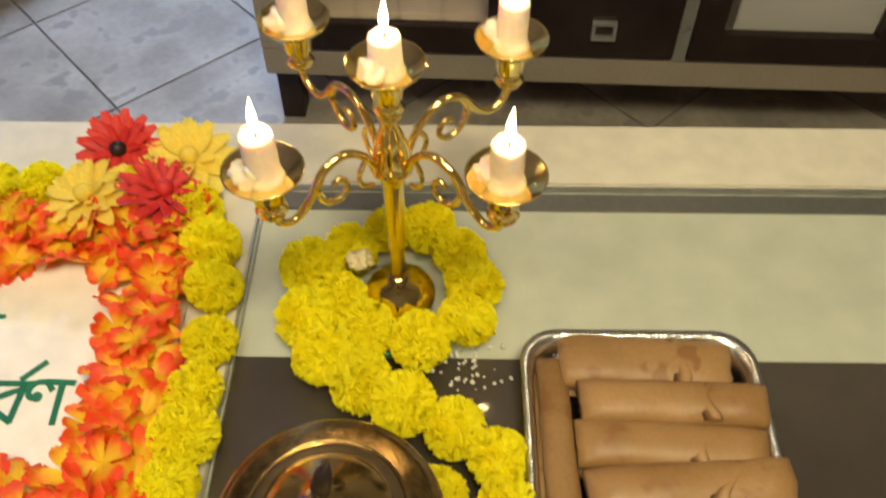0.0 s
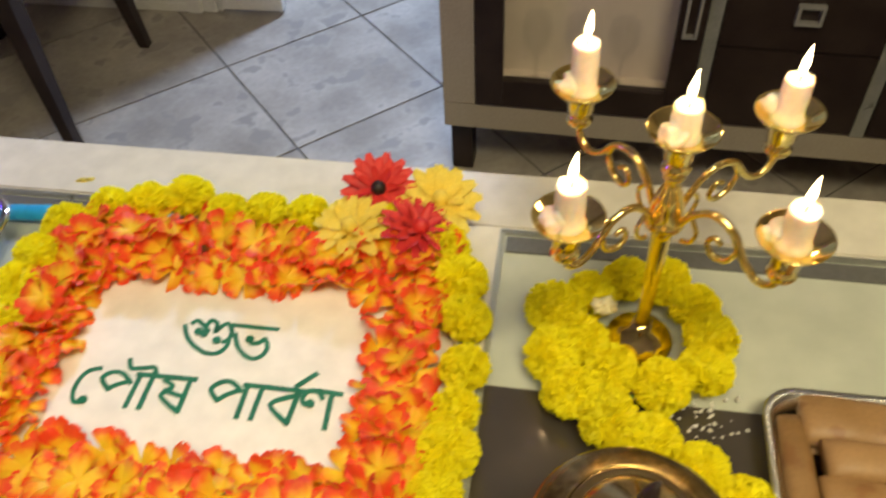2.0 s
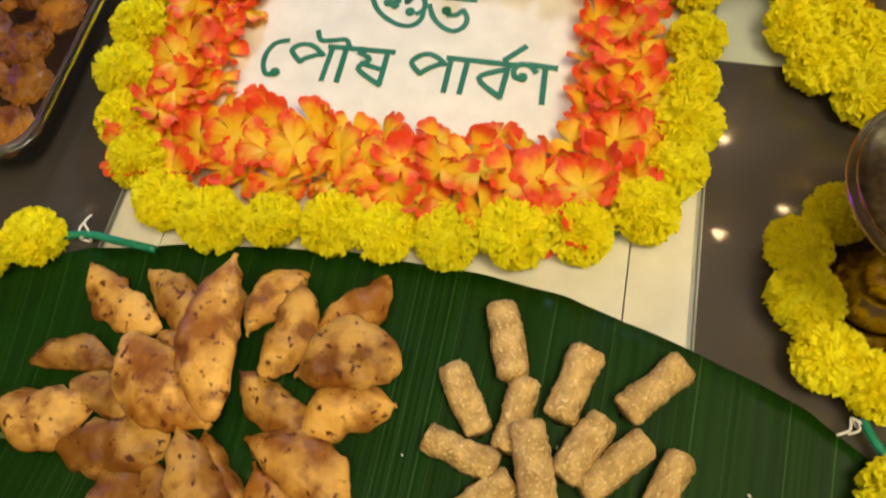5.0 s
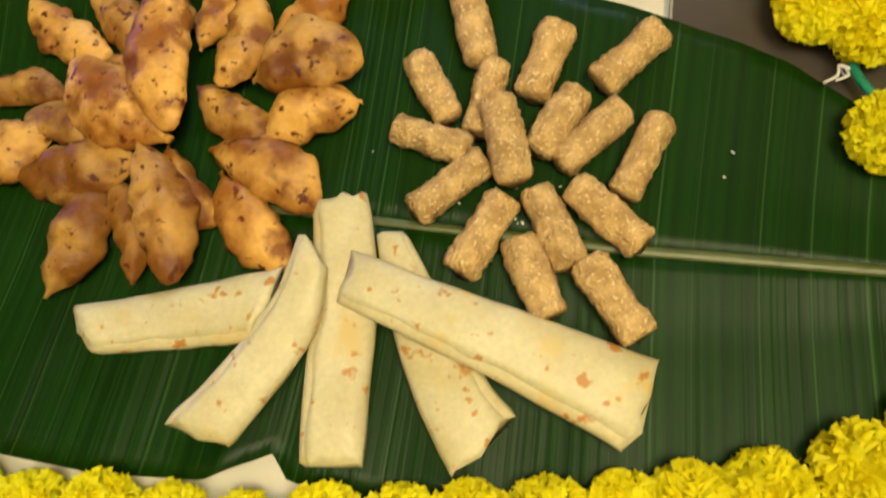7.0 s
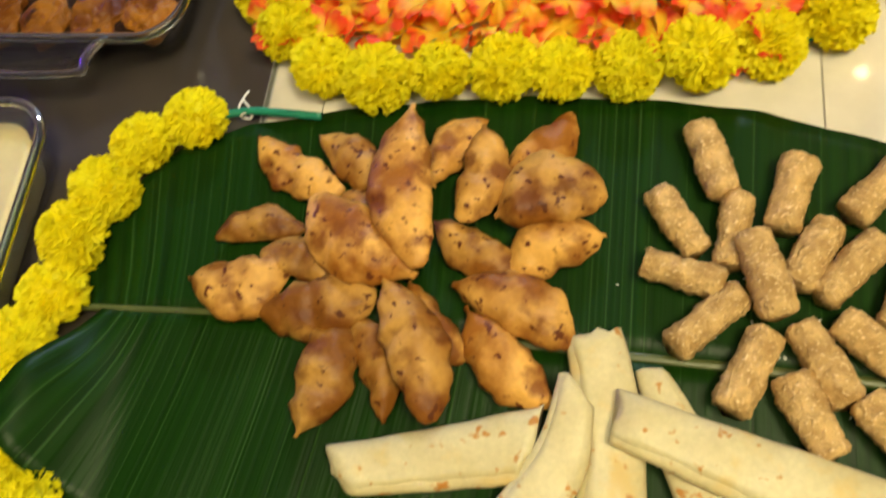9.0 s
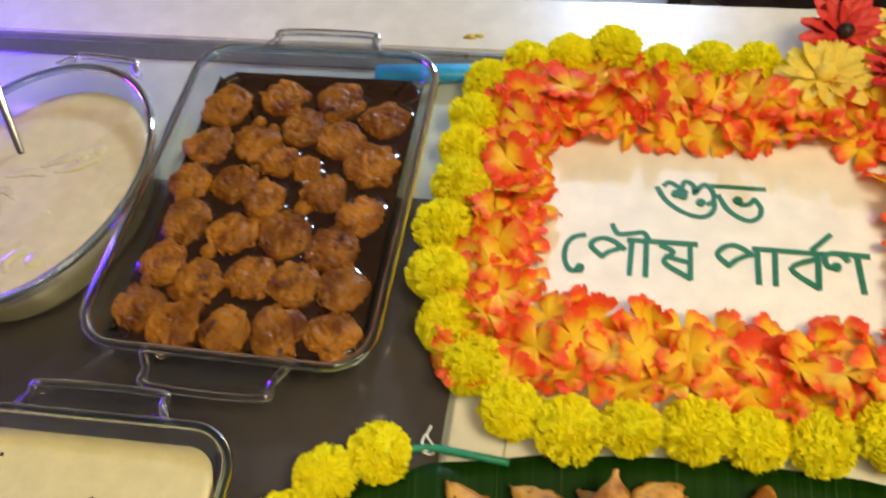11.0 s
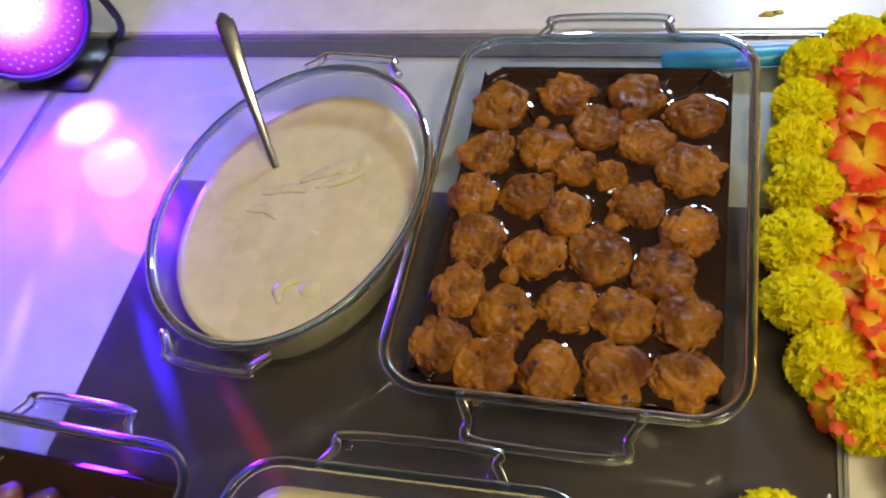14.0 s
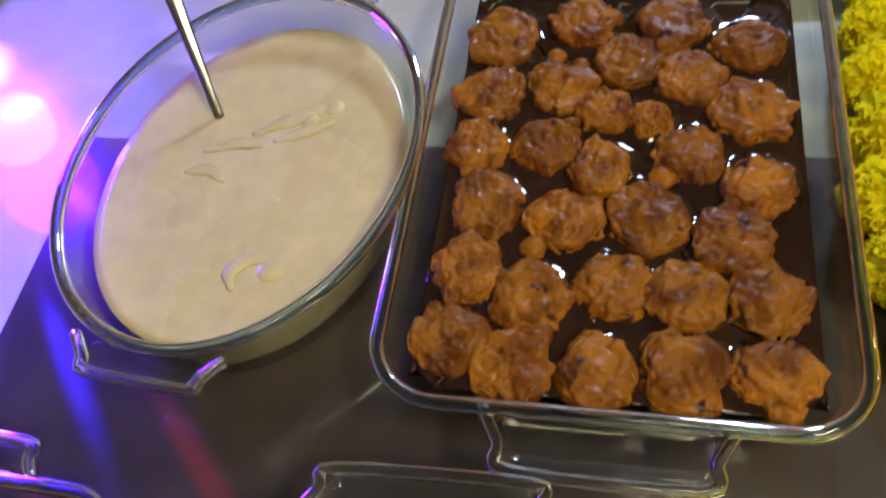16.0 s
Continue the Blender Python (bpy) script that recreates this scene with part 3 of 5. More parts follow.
garland("yellow artificial marigold garland coiled round the candelabra foot",
        [(-0.083, 0.436), (-0.058, 0.405), (-0.109, 0.416), (-0.112, 0.469), (-0.077, 0.490), (-0.044, 0.515), (-0.010, 0.514), (0.018, 0.488), (0.030, 0.452), (0.024, 0.416),
         (-0.014, 0.394), (-0.092, 0.380), (-0.059, 0.355), (-0.025, 0.336), (0.014, 0.317), (0.047, 0.293), (0.052, 0.255), (0.050, 0.212)])
garland("yellow artificial marigold garland looped round the brass lamp",
        [(0.000, 0.262), (-0.040, 0.268), (-0.079, 0.249), (-0.106, 0.218), (-0.102, 0.178), (-0.087, 0.140), (-0.055, 0.126), (-0.010, 0.130), (0.020, 0.155)])
garland("yellow artificial marigold garland laid round the banana leaf",
        [(-0.653, 0.141), (-0.689, 0.118), (-0.707, 0.079), (-0.720, 0.041), (-0.722, 0.000), (-0.735, -0.036), (-0.742, -0.070), (-0.728, -0.108), (-0.695, -0.140), (-0.664, -0.166),
         (-0.628, -0.183), (-0.588, -0.192), (-0.546, -0.203), (-0.506, -0.204), (-0.465, -0.200), (-0.424, -0.200), (-0.381, -0.201), (-0.338, -0.193), (-0.297, -0.186), (-0.258, -0.183),
         (-0.219, -0.174), (-0.180, -0.165), (-0.148, -0.157), (-0.112, -0.148), (-0.066, -0.130), (-0.028, -0.104), (0.008, -0.074), (0.034, -0.036), (0.030, 0.006),
         (-0.008, 0.034), (-0.048, 0.058)])


def silk_flower_mesh(seed, petals=5, r=0.0230):
    rnd = random.Random(100 + seed)
    bm = bmesh.new()
    heart = bm.verts.new((0, 0, 0))
    for k in range(petals):
        a0 = 2 * math.pi * k / petals + rnd.uniform(-0.2, 0.2)
        lift, curl, ph = rnd.uniform(0.15, 0.85), rnd.uniform(-0.55, 0.15), rnd.uniform(0, 6)
        size = r * rnd.uniform(0.88, 1.12)
        rows = []
        for i in range(1, 8):
            f = i / 7
            w = size * (0.10 + 0.34 * math.sin(math.pi * min(1.0, 0.02 + 0.62 * f ** 1.3)) ** 1.2)
            if i == 7:
                w *= 0.66
            row = []
            for j in range(7):
                q = (j - 3) / 3
                rad = size * (0.05 + 0.95 * f) - (0.10 * size if i == 7 and j == 3 else 0) + 0.03 * size * math.sin(6 * q + ph) * f
                y = q * w
                zz = size * (lift * f + curl * f * f) + size * (0.06 * math.cos(7 * q + ph) - 0.14 * q * q + 0.07 * math.sin(5 * f + ph) * q) * f
                row.append(bm.verts.new((rad * math.cos(a0) - y * math.sin(a0), rad * math.sin(a0) + y * math.cos(a0), zz)))
            rows.append(row)
        for j in range(6):
            bm.faces.new((heart, rows[0][j + 1], rows[0][j]))
        for a, b in zip(rows, rows[1:]):
            for j in range(6):
                bm.faces.new((a[j], a[j + 1], b[j + 1], b[j]))
    me = bpy.data.meshes.new("silk_flower")
    for f in bm.faces:
        f.smooth = True
    bm.to_mesh(me)
    bm.free()
    me.materials.append(M_SILK)
    return me


def flower_lei():
    meshes = [silk_flower_mesh(i) for i in range(5)]
    g = thing("flower_lei", -0.42, 0.38, T, "orange and red silk flower lei laid round the lettered card", "garland")
    rnd = random.Random(5)
    for row, (x0, x1, y0, y1, n) in enumerate(((-0.586, -0.244, 0.250, 0.500, 54), (-0.608, -0.222, 0.216, 0.530, 62), (-0.568, -0.263, 0.268, 0.476, 46), (-0.590, -0.240, 0.240, 0.510, 46))):
        w, h = x1 - x0, y1 - y0
        for i in range(n):
            s = (i + 0.5 * row) / n * 2 * (w + h)
            if s < w:
                x, y = x0 + s, y0
            elif s < w + h:
                x, y = x1, y0 + s - w
            elif s < 2 * w + h:
                x, y = x1 - (s - w - h), y1
            else:
                x, y = x0, y1 - (s - 2 * w - h) % h
            x, y = x + rnd.uniform(-0.006, 0.006), y + rnd.uniform(-0.006, 0.006)
            if x > -0.245 and y < 0.236:
                continue
            share("silk_flower", meshes[rnd.randrange(5)], g,
                  pose(x + 0.42, y - 0.38, 0.010 + 0.007 * (row % 2) + rnd.uniform(0, 0.006) + 0.010 * (row == 3), rnd.uniform(-42, 42), rnd.uniform(-42, 42), rnd.uniform(0, 360)))
    bm = bmesh.new()
    tube(bm, [(x + 0.0, y, 0.006) for x, y in rrect(0.175, 0.130, 0.03)], 0.0012, 5, True)
    part("string", bm, M_COTTON, g, "white cotton thread")


flower_lei()


def daisy(name, x, y, z, r, material, label, petals, tilt):
    g = thing(name, x, y, z, label, "flower", "corner flowers")
    rnd = random.Random(int(1000 * (x + 3)))
    lay = pose(0, 0, 0, *tilt)
    bm = bmesh.new()
    heart = bm.verts.new((0, 0, 0))
    for layer, (n, rr, lift) in enumerate(((petals, 1.0, 0.10), (petals, 0.8, 0.35), (petals // 2, 0.55, 0.7))):
        for k in range(n):
            a0 = 2 * math.pi * (k + 0.5 * layer) / n + rnd.uniform(-0.1, 0.1)
            rows = []
            for i in range(5):
                f = i / 4
                w = r * rr * 0.17 * math.sin(math.pi * (0.15 + 0.72 * f)) * (14 / petals)
                row = []
                for j in range(3):
                    q = j - 1
                    xx, yy = r * rr * (0.1 + 0.9 * f), q * w
                    row.append(bm.verts.new(lay @ Vector((xx * math.cos(a0) - yy * math.sin(a0), xx * math.sin(a0) + yy * math.cos(a0), r * rr * (lift * f - 0.12 * f * f) + r * 0.06 * abs(q)))))
                rows.append(row)
            for j in range(2):
                bm.faces.new((heart, rows[0][j + 1], rows[0][j]))
            for a, b in zip(rows, rows[1:]):
                for j in range(2):
                    bm.faces.new((a[j], a[j + 1], b[j + 1], b[j]))
    part("petals", bm, material, g)
    bm = bmesh.new()
    bmesh.ops.create_icosphere(bm, subdivisions=2, radius=r * 0.2, matrix=lay @ pose(0, 0, r * 0.18))
    part("heart", bm, M_DARKWOOD if material == M_RED and tilt[0] > 30 else material, g)


daisy("gerbera", -0.300, 0.588, T + 0.042, 0.040, M_RED, "red silk gerbera at the corner of the card", 14, (35, 0, 10))
daisy("silk_blossom", -0.236, 0.585, T + 0.034, 0.045, M_CREAMY, "pale yellow silk blossom at the corner of the card", 12, (12, 14, -14))
daisy("silk_blossom", -0.318, 0.535, T + 0.034, 0.045, M_CREAMY, "pale yellow silk blossom resting on the lei", 12, (6, -12, 12))
daisy("gerbera", -0.250, 0.540, T + 0.036, 0.042, M_RED, "red silk gerbera lying among the lei flowers", 14, (15, 14, 40))


# ---- banana leaf and the food on it ----
def knots(table, x):
    for (a, u), (b, v) in zip(table, table[1:]):
        if x <= b:
            f = min(1.0, max(0.0, (x - a) / (b - a)))
            return u + (v - u) * f
    return table[-1][1]


def banana_leaf():
    g = thing("banana_leaf", -0.36, 0.0, T, "glossy green banana leaf spread on the table as a platter", "leaf")
    up = [(-0.735, 0.0), (-0.70, 0.080), (-0.665, 0.121), (-0.614, 0.142), (-0.525, 0.160), (-0.42, 0.171), (-0.317, 0.169), (-0.257, 0.161), (-0.168, 0.135), (-0.097, 0.108), (-0.044, 0.070), (0.01, 0.030), (0.06, -0.015)]
    low = [(-0.727, -0.084), (-0.70, -0.114), (-0.68, -0.130), (-0.62, -0.161), (-0.557, -0.174), (-0.481, -0.179), (-0.414, -0.175), (-0.388, -0.162), (-0.377, -0.156), (-0.366, -0.170), (-0.323, -0.174), (-0.221, -0.168), (-0.114, -0.145), (-0.03, -0.10), (0.06, -0.025)]

    def rib(x):
        return knots([(-0.74, -0.006), (-0.59, -0.002), (-0.33, -0.013), (-0.18, -0.019), (0.06, -0.020)], x)

    bm = bmesh.new()
    uvl = bm.loops.layers.uv.new("UVMap")
    nx, ny = 160, 12
    for sgn, edge in ((1, up), (-1, low)):
        grid = []
        for i in range(nx + 1):
            q = i / nx
            x = (-0.715 if sgn > 0 else -0.690) * (1 - q) + 0.06 * q
            xe = (-0.735 if sgn > 0 else -0.727) * (1 - q) + 0.06 * q + 0.10 * q * q * (1 - q)
            e, c = knots(edge, xe), rib(x)
            row = []
            for j in range(ny + 1):
                f = j / ny
                xx, y = x + (xe - x) * f, c + (e - c) * f
                wave = 0.0012 * math.sin(x * 95 + 2 * f) * f + 0.0022 * noise.noise((xx * 9, y * 9, sgn)) * f
                z = 0.006 - 0.0035 * min(1, f * 3) + 0.003 * f ** 3 + max(-0.0006, wave)
                if sgn < 0:
                    z += 0.010 * f ** 3 * max(0.0, 1 - abs(xx + 0.40) / 0.03)
                    z += 0.040 * min(1.0, f * 1.6) * max(0.0, min(1.0, (-0.655 - xx) / 0.05)) ** 1.5
                v = bm.verts.new((xx + 0.36, y, z + 0.0012))
                row.append((v, (x, f * sgn)))
            grid.append(row)
        for i in range(nx):
            for j in range(ny):
                q = (grid[i][j], grid[i + 1][j], grid[i + 1][j + 1], grid[i][j + 1])
                if sgn < 0:
                    q = tuple(reversed(q))
                fc = bm.faces.new([k[0] for k in q])
                for lp, k in zip(fc.loops, q):
                    lp[uvl].uv = k[1]
    blade = part("blade", bm, M_LEAF, g)
    sol = blade.modifiers.new("thick", "SOLIDIFY")
    sol.thickness = 0.0008
    bm = bmesh.new()
    xs = [-0.74 + 0.80 * i / 40 for i in range(41)]
    tube(bm, [(x + 0.36, rib(x), 0.0066) for x in xs], [0.0022 + 0.0018 * i / 40 for i in range(41)], 8, flat=0.5)
    part("midrib", bm, M_RIB, g, "pale green midrib")


banana_leaf()


def dumpling(x, y, length, width, turn, z, seed):
    """A fried half-moon: a spindle, fuller on one side, with a crimped seam."""
    rnd = random.Random(seed)
    bm = bmesh.new()
    n, k = 30, 20
    skew = rnd.choice((-1, 1))
    bow, plump = rnd.uniform(0.10, 0.34) * width * rnd.choice((-1, 1)), rnd.uniform(0.72, 1.0)
    hgt = min(width * 0.72, 0.026)
    rings = []
    for i in range(n + 1):
        u = -1 + 2 * i / n
        w = max(0.10, (1 - abs(u + 0.06 * skew) ** 2.5) ** plump if abs(u + 0.06 * skew) < 1 else 0.10) * width / 2
        hh = max(0.16, (1 - abs(u) ** 2.8) ** 0.8) * hgt / 2 * (1 + 0.16 * noise.noise((u * 2.2, seed, 1.5)))
        off = bow * (1 - u * u) - bow * 0.5
        ring = []
        for j in range(k):
            a = 2 * math.pi * j / k
            c, s = math.cos(a), math.sin(a)
            edge = 1 + (0.14 if c * bow > 0.9 * abs(bow) else 0)
            p = Vector((u * length / 2, off + w * c * edge, hh * (s if s > 0 else 0.7 * s)))
            p += Vector((0, c, s)) * 0.0044 * noise.noise(p * 75 + Vector((seed * 1.3, 0, 0))) * (1 - 0.7 * u * u)
            p += Vector((0, c, s)) * 0.0018 * noise.noise(p * 170 + Vector((0, seed, 0)))
            ring.append(p)
        rings.append(ring)
    ring_loft(bm, rings)
    ob = part("fried_dumpling", bm, M_PITHA)
    ob.matrix_basis = pose(x, y, z + hgt * 0.35, rnd.uniform(-8, 8), rnd.uniform(-3, 3), turn)
    return tagged(ob, "golden-brown fried half-moon dumpling on the banana leaf", "dumpling", "fried dumplings")


PITHA = [(-0.569, 0.104, 82, 29, -31, 0), (-0.529, 0.109, 70, 29, -39, 0), (-0.481, 0.083, 118, 40, -81, 2), (-0.495, 0.121, 40, 20, -47, 0), (-0.458, 0.121, 62, 30, -119, 0),
         (-0.438, 0.098, 72, 31, -94, 1), (-0.401, 0.124, 68, 29, -134, 0), (-0.392, 0.082, 72, 46, 17, 1), (-0.386, 0.050, 66, 37, 27, 0), (-0.437, 0.049, 68, 28, -27, 0),
         (-0.585, 0.057, 66, 24, 5, 0), (-0.552, 0.033, 60, 28, -18, 0), (-0.511, 0.046, 92, 44, -33, 1)]
PITHA += [(-0.592, 0.017, 70, 42, 8, 0), (-0.536, 0.003, 82, 37, 11, 0), (-0.525, -0.042, 80, 35, -96, 0), (-0.492, -0.033, 72, 24, -66, 0), (-0.468, -0.022, 98, 35, -64, 1),
          (-0.459, -0.004, 64, 32, -50, 0), (-0.412, -0.022, 82, 33, -46, 0), (-0.408, 0.009, 86, 38, -24, 0), (-0.515, 0.074, 44, 24, -37, 0)]
for i, (x, y, ln, wd, tn, up) in enumerate(PITHA):
    dumpling(x, y, ln / 1000, wd / 1000, tn, T + 0.0075 + 0.0105 * up, i + 1)


def coconut_log(x, y, length, width, turn, z, seed, tip=0.0):
    rnd = random.Random(seed)
    bm = bmesh.new()
    rings, n, k = [], 22, 22
    for i in range(n + 1):
        u = -1 + 2 * i / n
        r = width / 2 * (1 - 0.16 * (max(0.0, abs(u) - 0.86) / 0.14) ** 2) * (1 + 0.05 * math.sin(3 * u + seed))
        ring = []
        for j in range(k):
            a = 2 * math.pi * j / k
            d = Vector((0, math.cos(a), math.sin(a)))
            p = Vector((u * length / 2, 0, 0)) + d * r
            p += d * 0.0019 * noise.noise(p * 260 + Vector((seed, 0, 0))) + d * 0.0009 * noise.noise(p * 520) + d * 0.0012 * noise.noise(p * 80 + Vector((0, seed, 0)))
            p.x += 0.0024 * noise.noise(p * 170)
            ring.append(p)
        rings.append(ring)
    ring_loft(bm, rings)
    ob = part("coconut_roll", bm, M_LOG)
    ob.matrix_basis = pose(x, y, z + width / 2 - 0.001, 0, tip, turn)
    return tagged(ob, "rough tan coconut sweet roll on the banana leaf", "sweet", "coconut rolls")


LOGS = [(-0.291, 0.118, 53, 22, -72, 0), (-0.312, 0.074, 49, 20, -57, 0), (-0.278, 0.069, 50, 19, -98, 0), (-0.244, 0.095, 51, 23, -105, 0), (-0.193, 0.101, 51, 22, -132, 0), (-0.308, 0.039, 49, 20, -14, 0),
        (-0.262, 0.037, 53, 23, -73, 1), (-0.233, 0.055, 47, 22, -117, 0), (-0.212, 0.047, 52, 21, -131, 0), (-0.182, 0.036, 54, 20, -111, 0), (-0.294, 0.009, 53, 21, 44, 0), (-0.271, -0.020, 53, 23, -115, 0),
        (-0.230, -0.012, 51, 22, -62, 0), (-0.200, -0.002, 54, 22, -39, 0), (-0.239, -0.043, 49, 23, -62, 0), (-0.194, -0.051, 53, 23, -52, 0)]
for i, (x, y, ln, wd, tn, up) in enumerate(LOGS):
    coconut_log(x, y, ln / 1000, wd / 1000, tn, T + 0.0075 + 0.010 * up, i + 1, 6 * up)


def crepe_roll(name, x, y, length, w0, w1, turn, z, seed, material, label, category, group, hgt=0.013, skew=0.0, squash=0.62):
    """A folded, filled crepe: flat roll with an overlapping flap along one side."""
    rnd = random.Random(seed)
    bm = bmesh.new()
    n, k = 26, 18
    rings = []
    for i in range(n + 1):
        f = i / n
        w = (w0 + (w1 - w0) * f ** 1.5) / 2
        hh = hgt / 2 * (1 - 0.45 * max(0, abs(2 * f - 1) - 0.8) / 0.2) * (1 + 0.12 * noise.noise((f * 5, seed, 0)))
        ring = []
        for j in range(k):
            a = 2 * math.pi * j / k
            c, s = math.cos(a), math.sin(a)
            yy = w * math.copysign(abs(c) ** squash, c)
            zz = hh * math.copysign(abs(s) ** 0.75, s)
            xe = skew * yy * (1 if f > 0.5 else -0.6) * max(0, abs(2 * f - 1) - 0.5) * 2 + 0.003 * noise.noise((yy * 120, seed, f)) * (f > 0.96 or f < 0.04)
            p = Vector(((f - 0.5) * length + xe, yy, zz))
            p.z += 0.0012 * noise.noise((p.x * 40, p.y * 60, seed * 2.1)) * (s > 0)
            p.y += 0.0012 * noise.noise((p.x * 35, seed, 4))
            ring.append(p)
        rings.append(ring)
    ring_loft(bm, rings)
    rows = []
    for i in range(n + 1):
        f = 0.01 + 0.98 * i / n
        w = (w0 + (w1 - w0) * f ** 1.5) / 2
        out = -w - 0.0030 - 0.0026 * noise.noise((f * 6, seed, 2))
        xx, lo = (f - 0.5) * length, -hgt * 0.36 + 0.0010 * noise.noise((f * 9, seed, 5))
        rows.append([(xx, -w * 0.6, lo + 0.0012), (xx, out, lo + 0.0005), (xx, out, lo - 0.0008), (xx, -w * 0.6, lo - 0.0012)])
    ring_loft(bm, rows)
    rows = []
    for i in range(13):
        f = i / 12
        yy = (w0 + w1) / 4 * (1.75 * f - 0.95)
        xx = length * (0.18 + 0.05 * math.sin(4 * f + seed)) + 0.008 * f
        zt = hgt / 2 * (1 - 0.25 * abs(2 * f - 1) ** 3)
        rows.append([(xx - 0.012, yy, zt - 0.0016), (xx, yy, zt + 0.0004), (xx + 0.0018, yy, zt - 0.0006), (xx, yy, zt - 0.0022)])
    ring_loft(bm, rows)
    ob = part(name, bm, material)
    ob.matrix_basis = pose(x, y, z + hgt / 2, 0, 0, turn)
    return tagged(ob, label, category, group)


for i in range(22):
    rnd = random.Random(1200 + i)
    bm = bmesh.new()
    bmesh.ops.create_icosphere(bm, subdivisions=1, radius=rnd.uniform(0.0004, 0.0009))
    for v in bm.verts:
        v.co.x *= 1.9
        v.co.z *= 0.5
    ob = part("coconut_crumb", bm, M_RICE)
    ob.matrix_basis = pose(-0.235 + rnd.gauss(0, 0.055), 0.012 + rnd.gauss(0, 0.055), T + 0.0072, 0, 0, rnd.uniform(0, 180))
    tagged(ob, "tiny pale coconut crumb fallen on the banana leaf", "crumb", "coconut crumbs")

CREPE = "pale folded crepe roll with browned spots on the leaf"


def folded_crepe(edges, heights, seed, thick=0.013):
    """A flat rolled crepe between two edge lines, with the free edge of its outer layer lying along the top."""
    n, k = 34, 20

    def run(line):
        fine = smooth_line([(*p, 0.0) for p in line], 60)
        return [fine[round(i * (len(fine) - 1) / n)] for i in range(n + 1)]

    A, B = run([a for a, b in edges]), run([b for a, b in edges])
    ox, oy = edges[0][0]
    bm = bmesh.new()
    rings, rows = [], []
    for i in range(n + 1):
        f = i / n
        u = f * (len(heights) - 1)
        m = min(int(u), len(heights) - 2)
        base = heights[m] + (heights[m + 1] - heights[m]) * (u - m)
        end = max(0.0, abs(2 * f - 1) - 0.86) / 0.14
        hh = thick / 2 * (1 - 0.40 * end) * (1 + 0.18 * noise.noise((f * 5, seed, 0)))
        mid, half = (A[i] + B[i]) / 2 - Vector((ox, oy, 0)), (A[i] - B[i]) / 2
        along = Vector((-half.y, half.x, 0)).normalized()
        zc = base + thick / 2

        def at(c, s, lift=0.0):
            p = mid + half * c * (1 + 0.05 * noise.noise((f * 6, seed, 3 + (c > 0)))) + Vector((0, 0, zc + hh * s + lift))
            p += along * 0.006 * noise.noise((c * 2.3, seed * 1.7, f)) * end
            p.z += 0.0016 * noise.noise((p.x * 45, p.y * 45, seed)) * (s > 0)
            return p

        rings.append([at(math.copysign(abs(math.cos(t)) ** 0.55, math.cos(t)), math.copysign(abs(math.sin(t)) ** 0.8, math.sin(t))) for t in [2 * math.pi * j / k for j in range(k)]])
        lip = -0.72 + 0.14 * noise.noise((f * 7, seed, 8))
        over = [at(c, min(1.0, (1 - abs(c) ** 3.2)) ** 0.5 if abs(c) < 1 else 0.0, 0.0009) for c in (0.985, 0.85, 0.55, 0.2, -0.2, -0.5, lip)]
        rows.append(over + [at(lip - 0.015, 0.82, -0.0006)] + [p - Vector((0, 0, 0.0012)) for p in reversed(over)])
    ring_loft(bm, rings)
    ring_loft(bm, rows)
    ob = part("crepe_roll", bm, M_CREPE)
    ob.matrix_basis = pose(ox, oy, T)
    return tagged(ob, CREPE, "crepe", "crepe rolls")


folded_crepe([((-0.334, -0.025), (-0.316, -0.021)), ((-0.318, -0.077), (-0.290, -0.060)), ((-0.298, -0.120), (-0.262, -0.100)), ((-0.274, -0.157), (-0.242, -0.121))], (0.008, 0.0075, 0.0075), 4, 0.011)
folded_crepe([((-0.343, 0.001), (-0.376, -0.010)), ((-0.335, -0.024), (-0.370, -0.036)), ((-0.327, -0.066), (-0.363, -0.072)), ((-0.325, -0.106), (-0.364, -0.110)), ((-0.323, -0.156), (-0.359, -0.159))], (0.010, 0.0078, 0.0075), 3, 0.013)
folded_crepe([((-0.356, -0.050), (-0.377, -0.031)), ((-0.360, -0.091), (-0.389, -0.074)), ((-0.383, -0.131), (-0.417, -0.117)), ((-0.401, -0.157), (-0.441, -0.145))], (0.021, 0.015, 0.008), 2, 0.013)
folded_crepe([((-0.515, -0.085), (-0.493, -0.112)), ((-0.445, -0.067), (-0.436, -0.103)), ((-0.383, -0.050), (-0.395, -0.096))], (0.008, 0.010, 0.015), 1, 0.014)
folded_crepe([((-0.341, -0.039), (-0.347, -0.070)), ((-0.281, -0.055), (-0.294, -0.090)), ((-0.232, -0.067), (-0.247, -0.107)), ((-0.167, -0.083), (-0.181, -0.135))], (0.021, 0.019, 0.009), 5, 0.013)


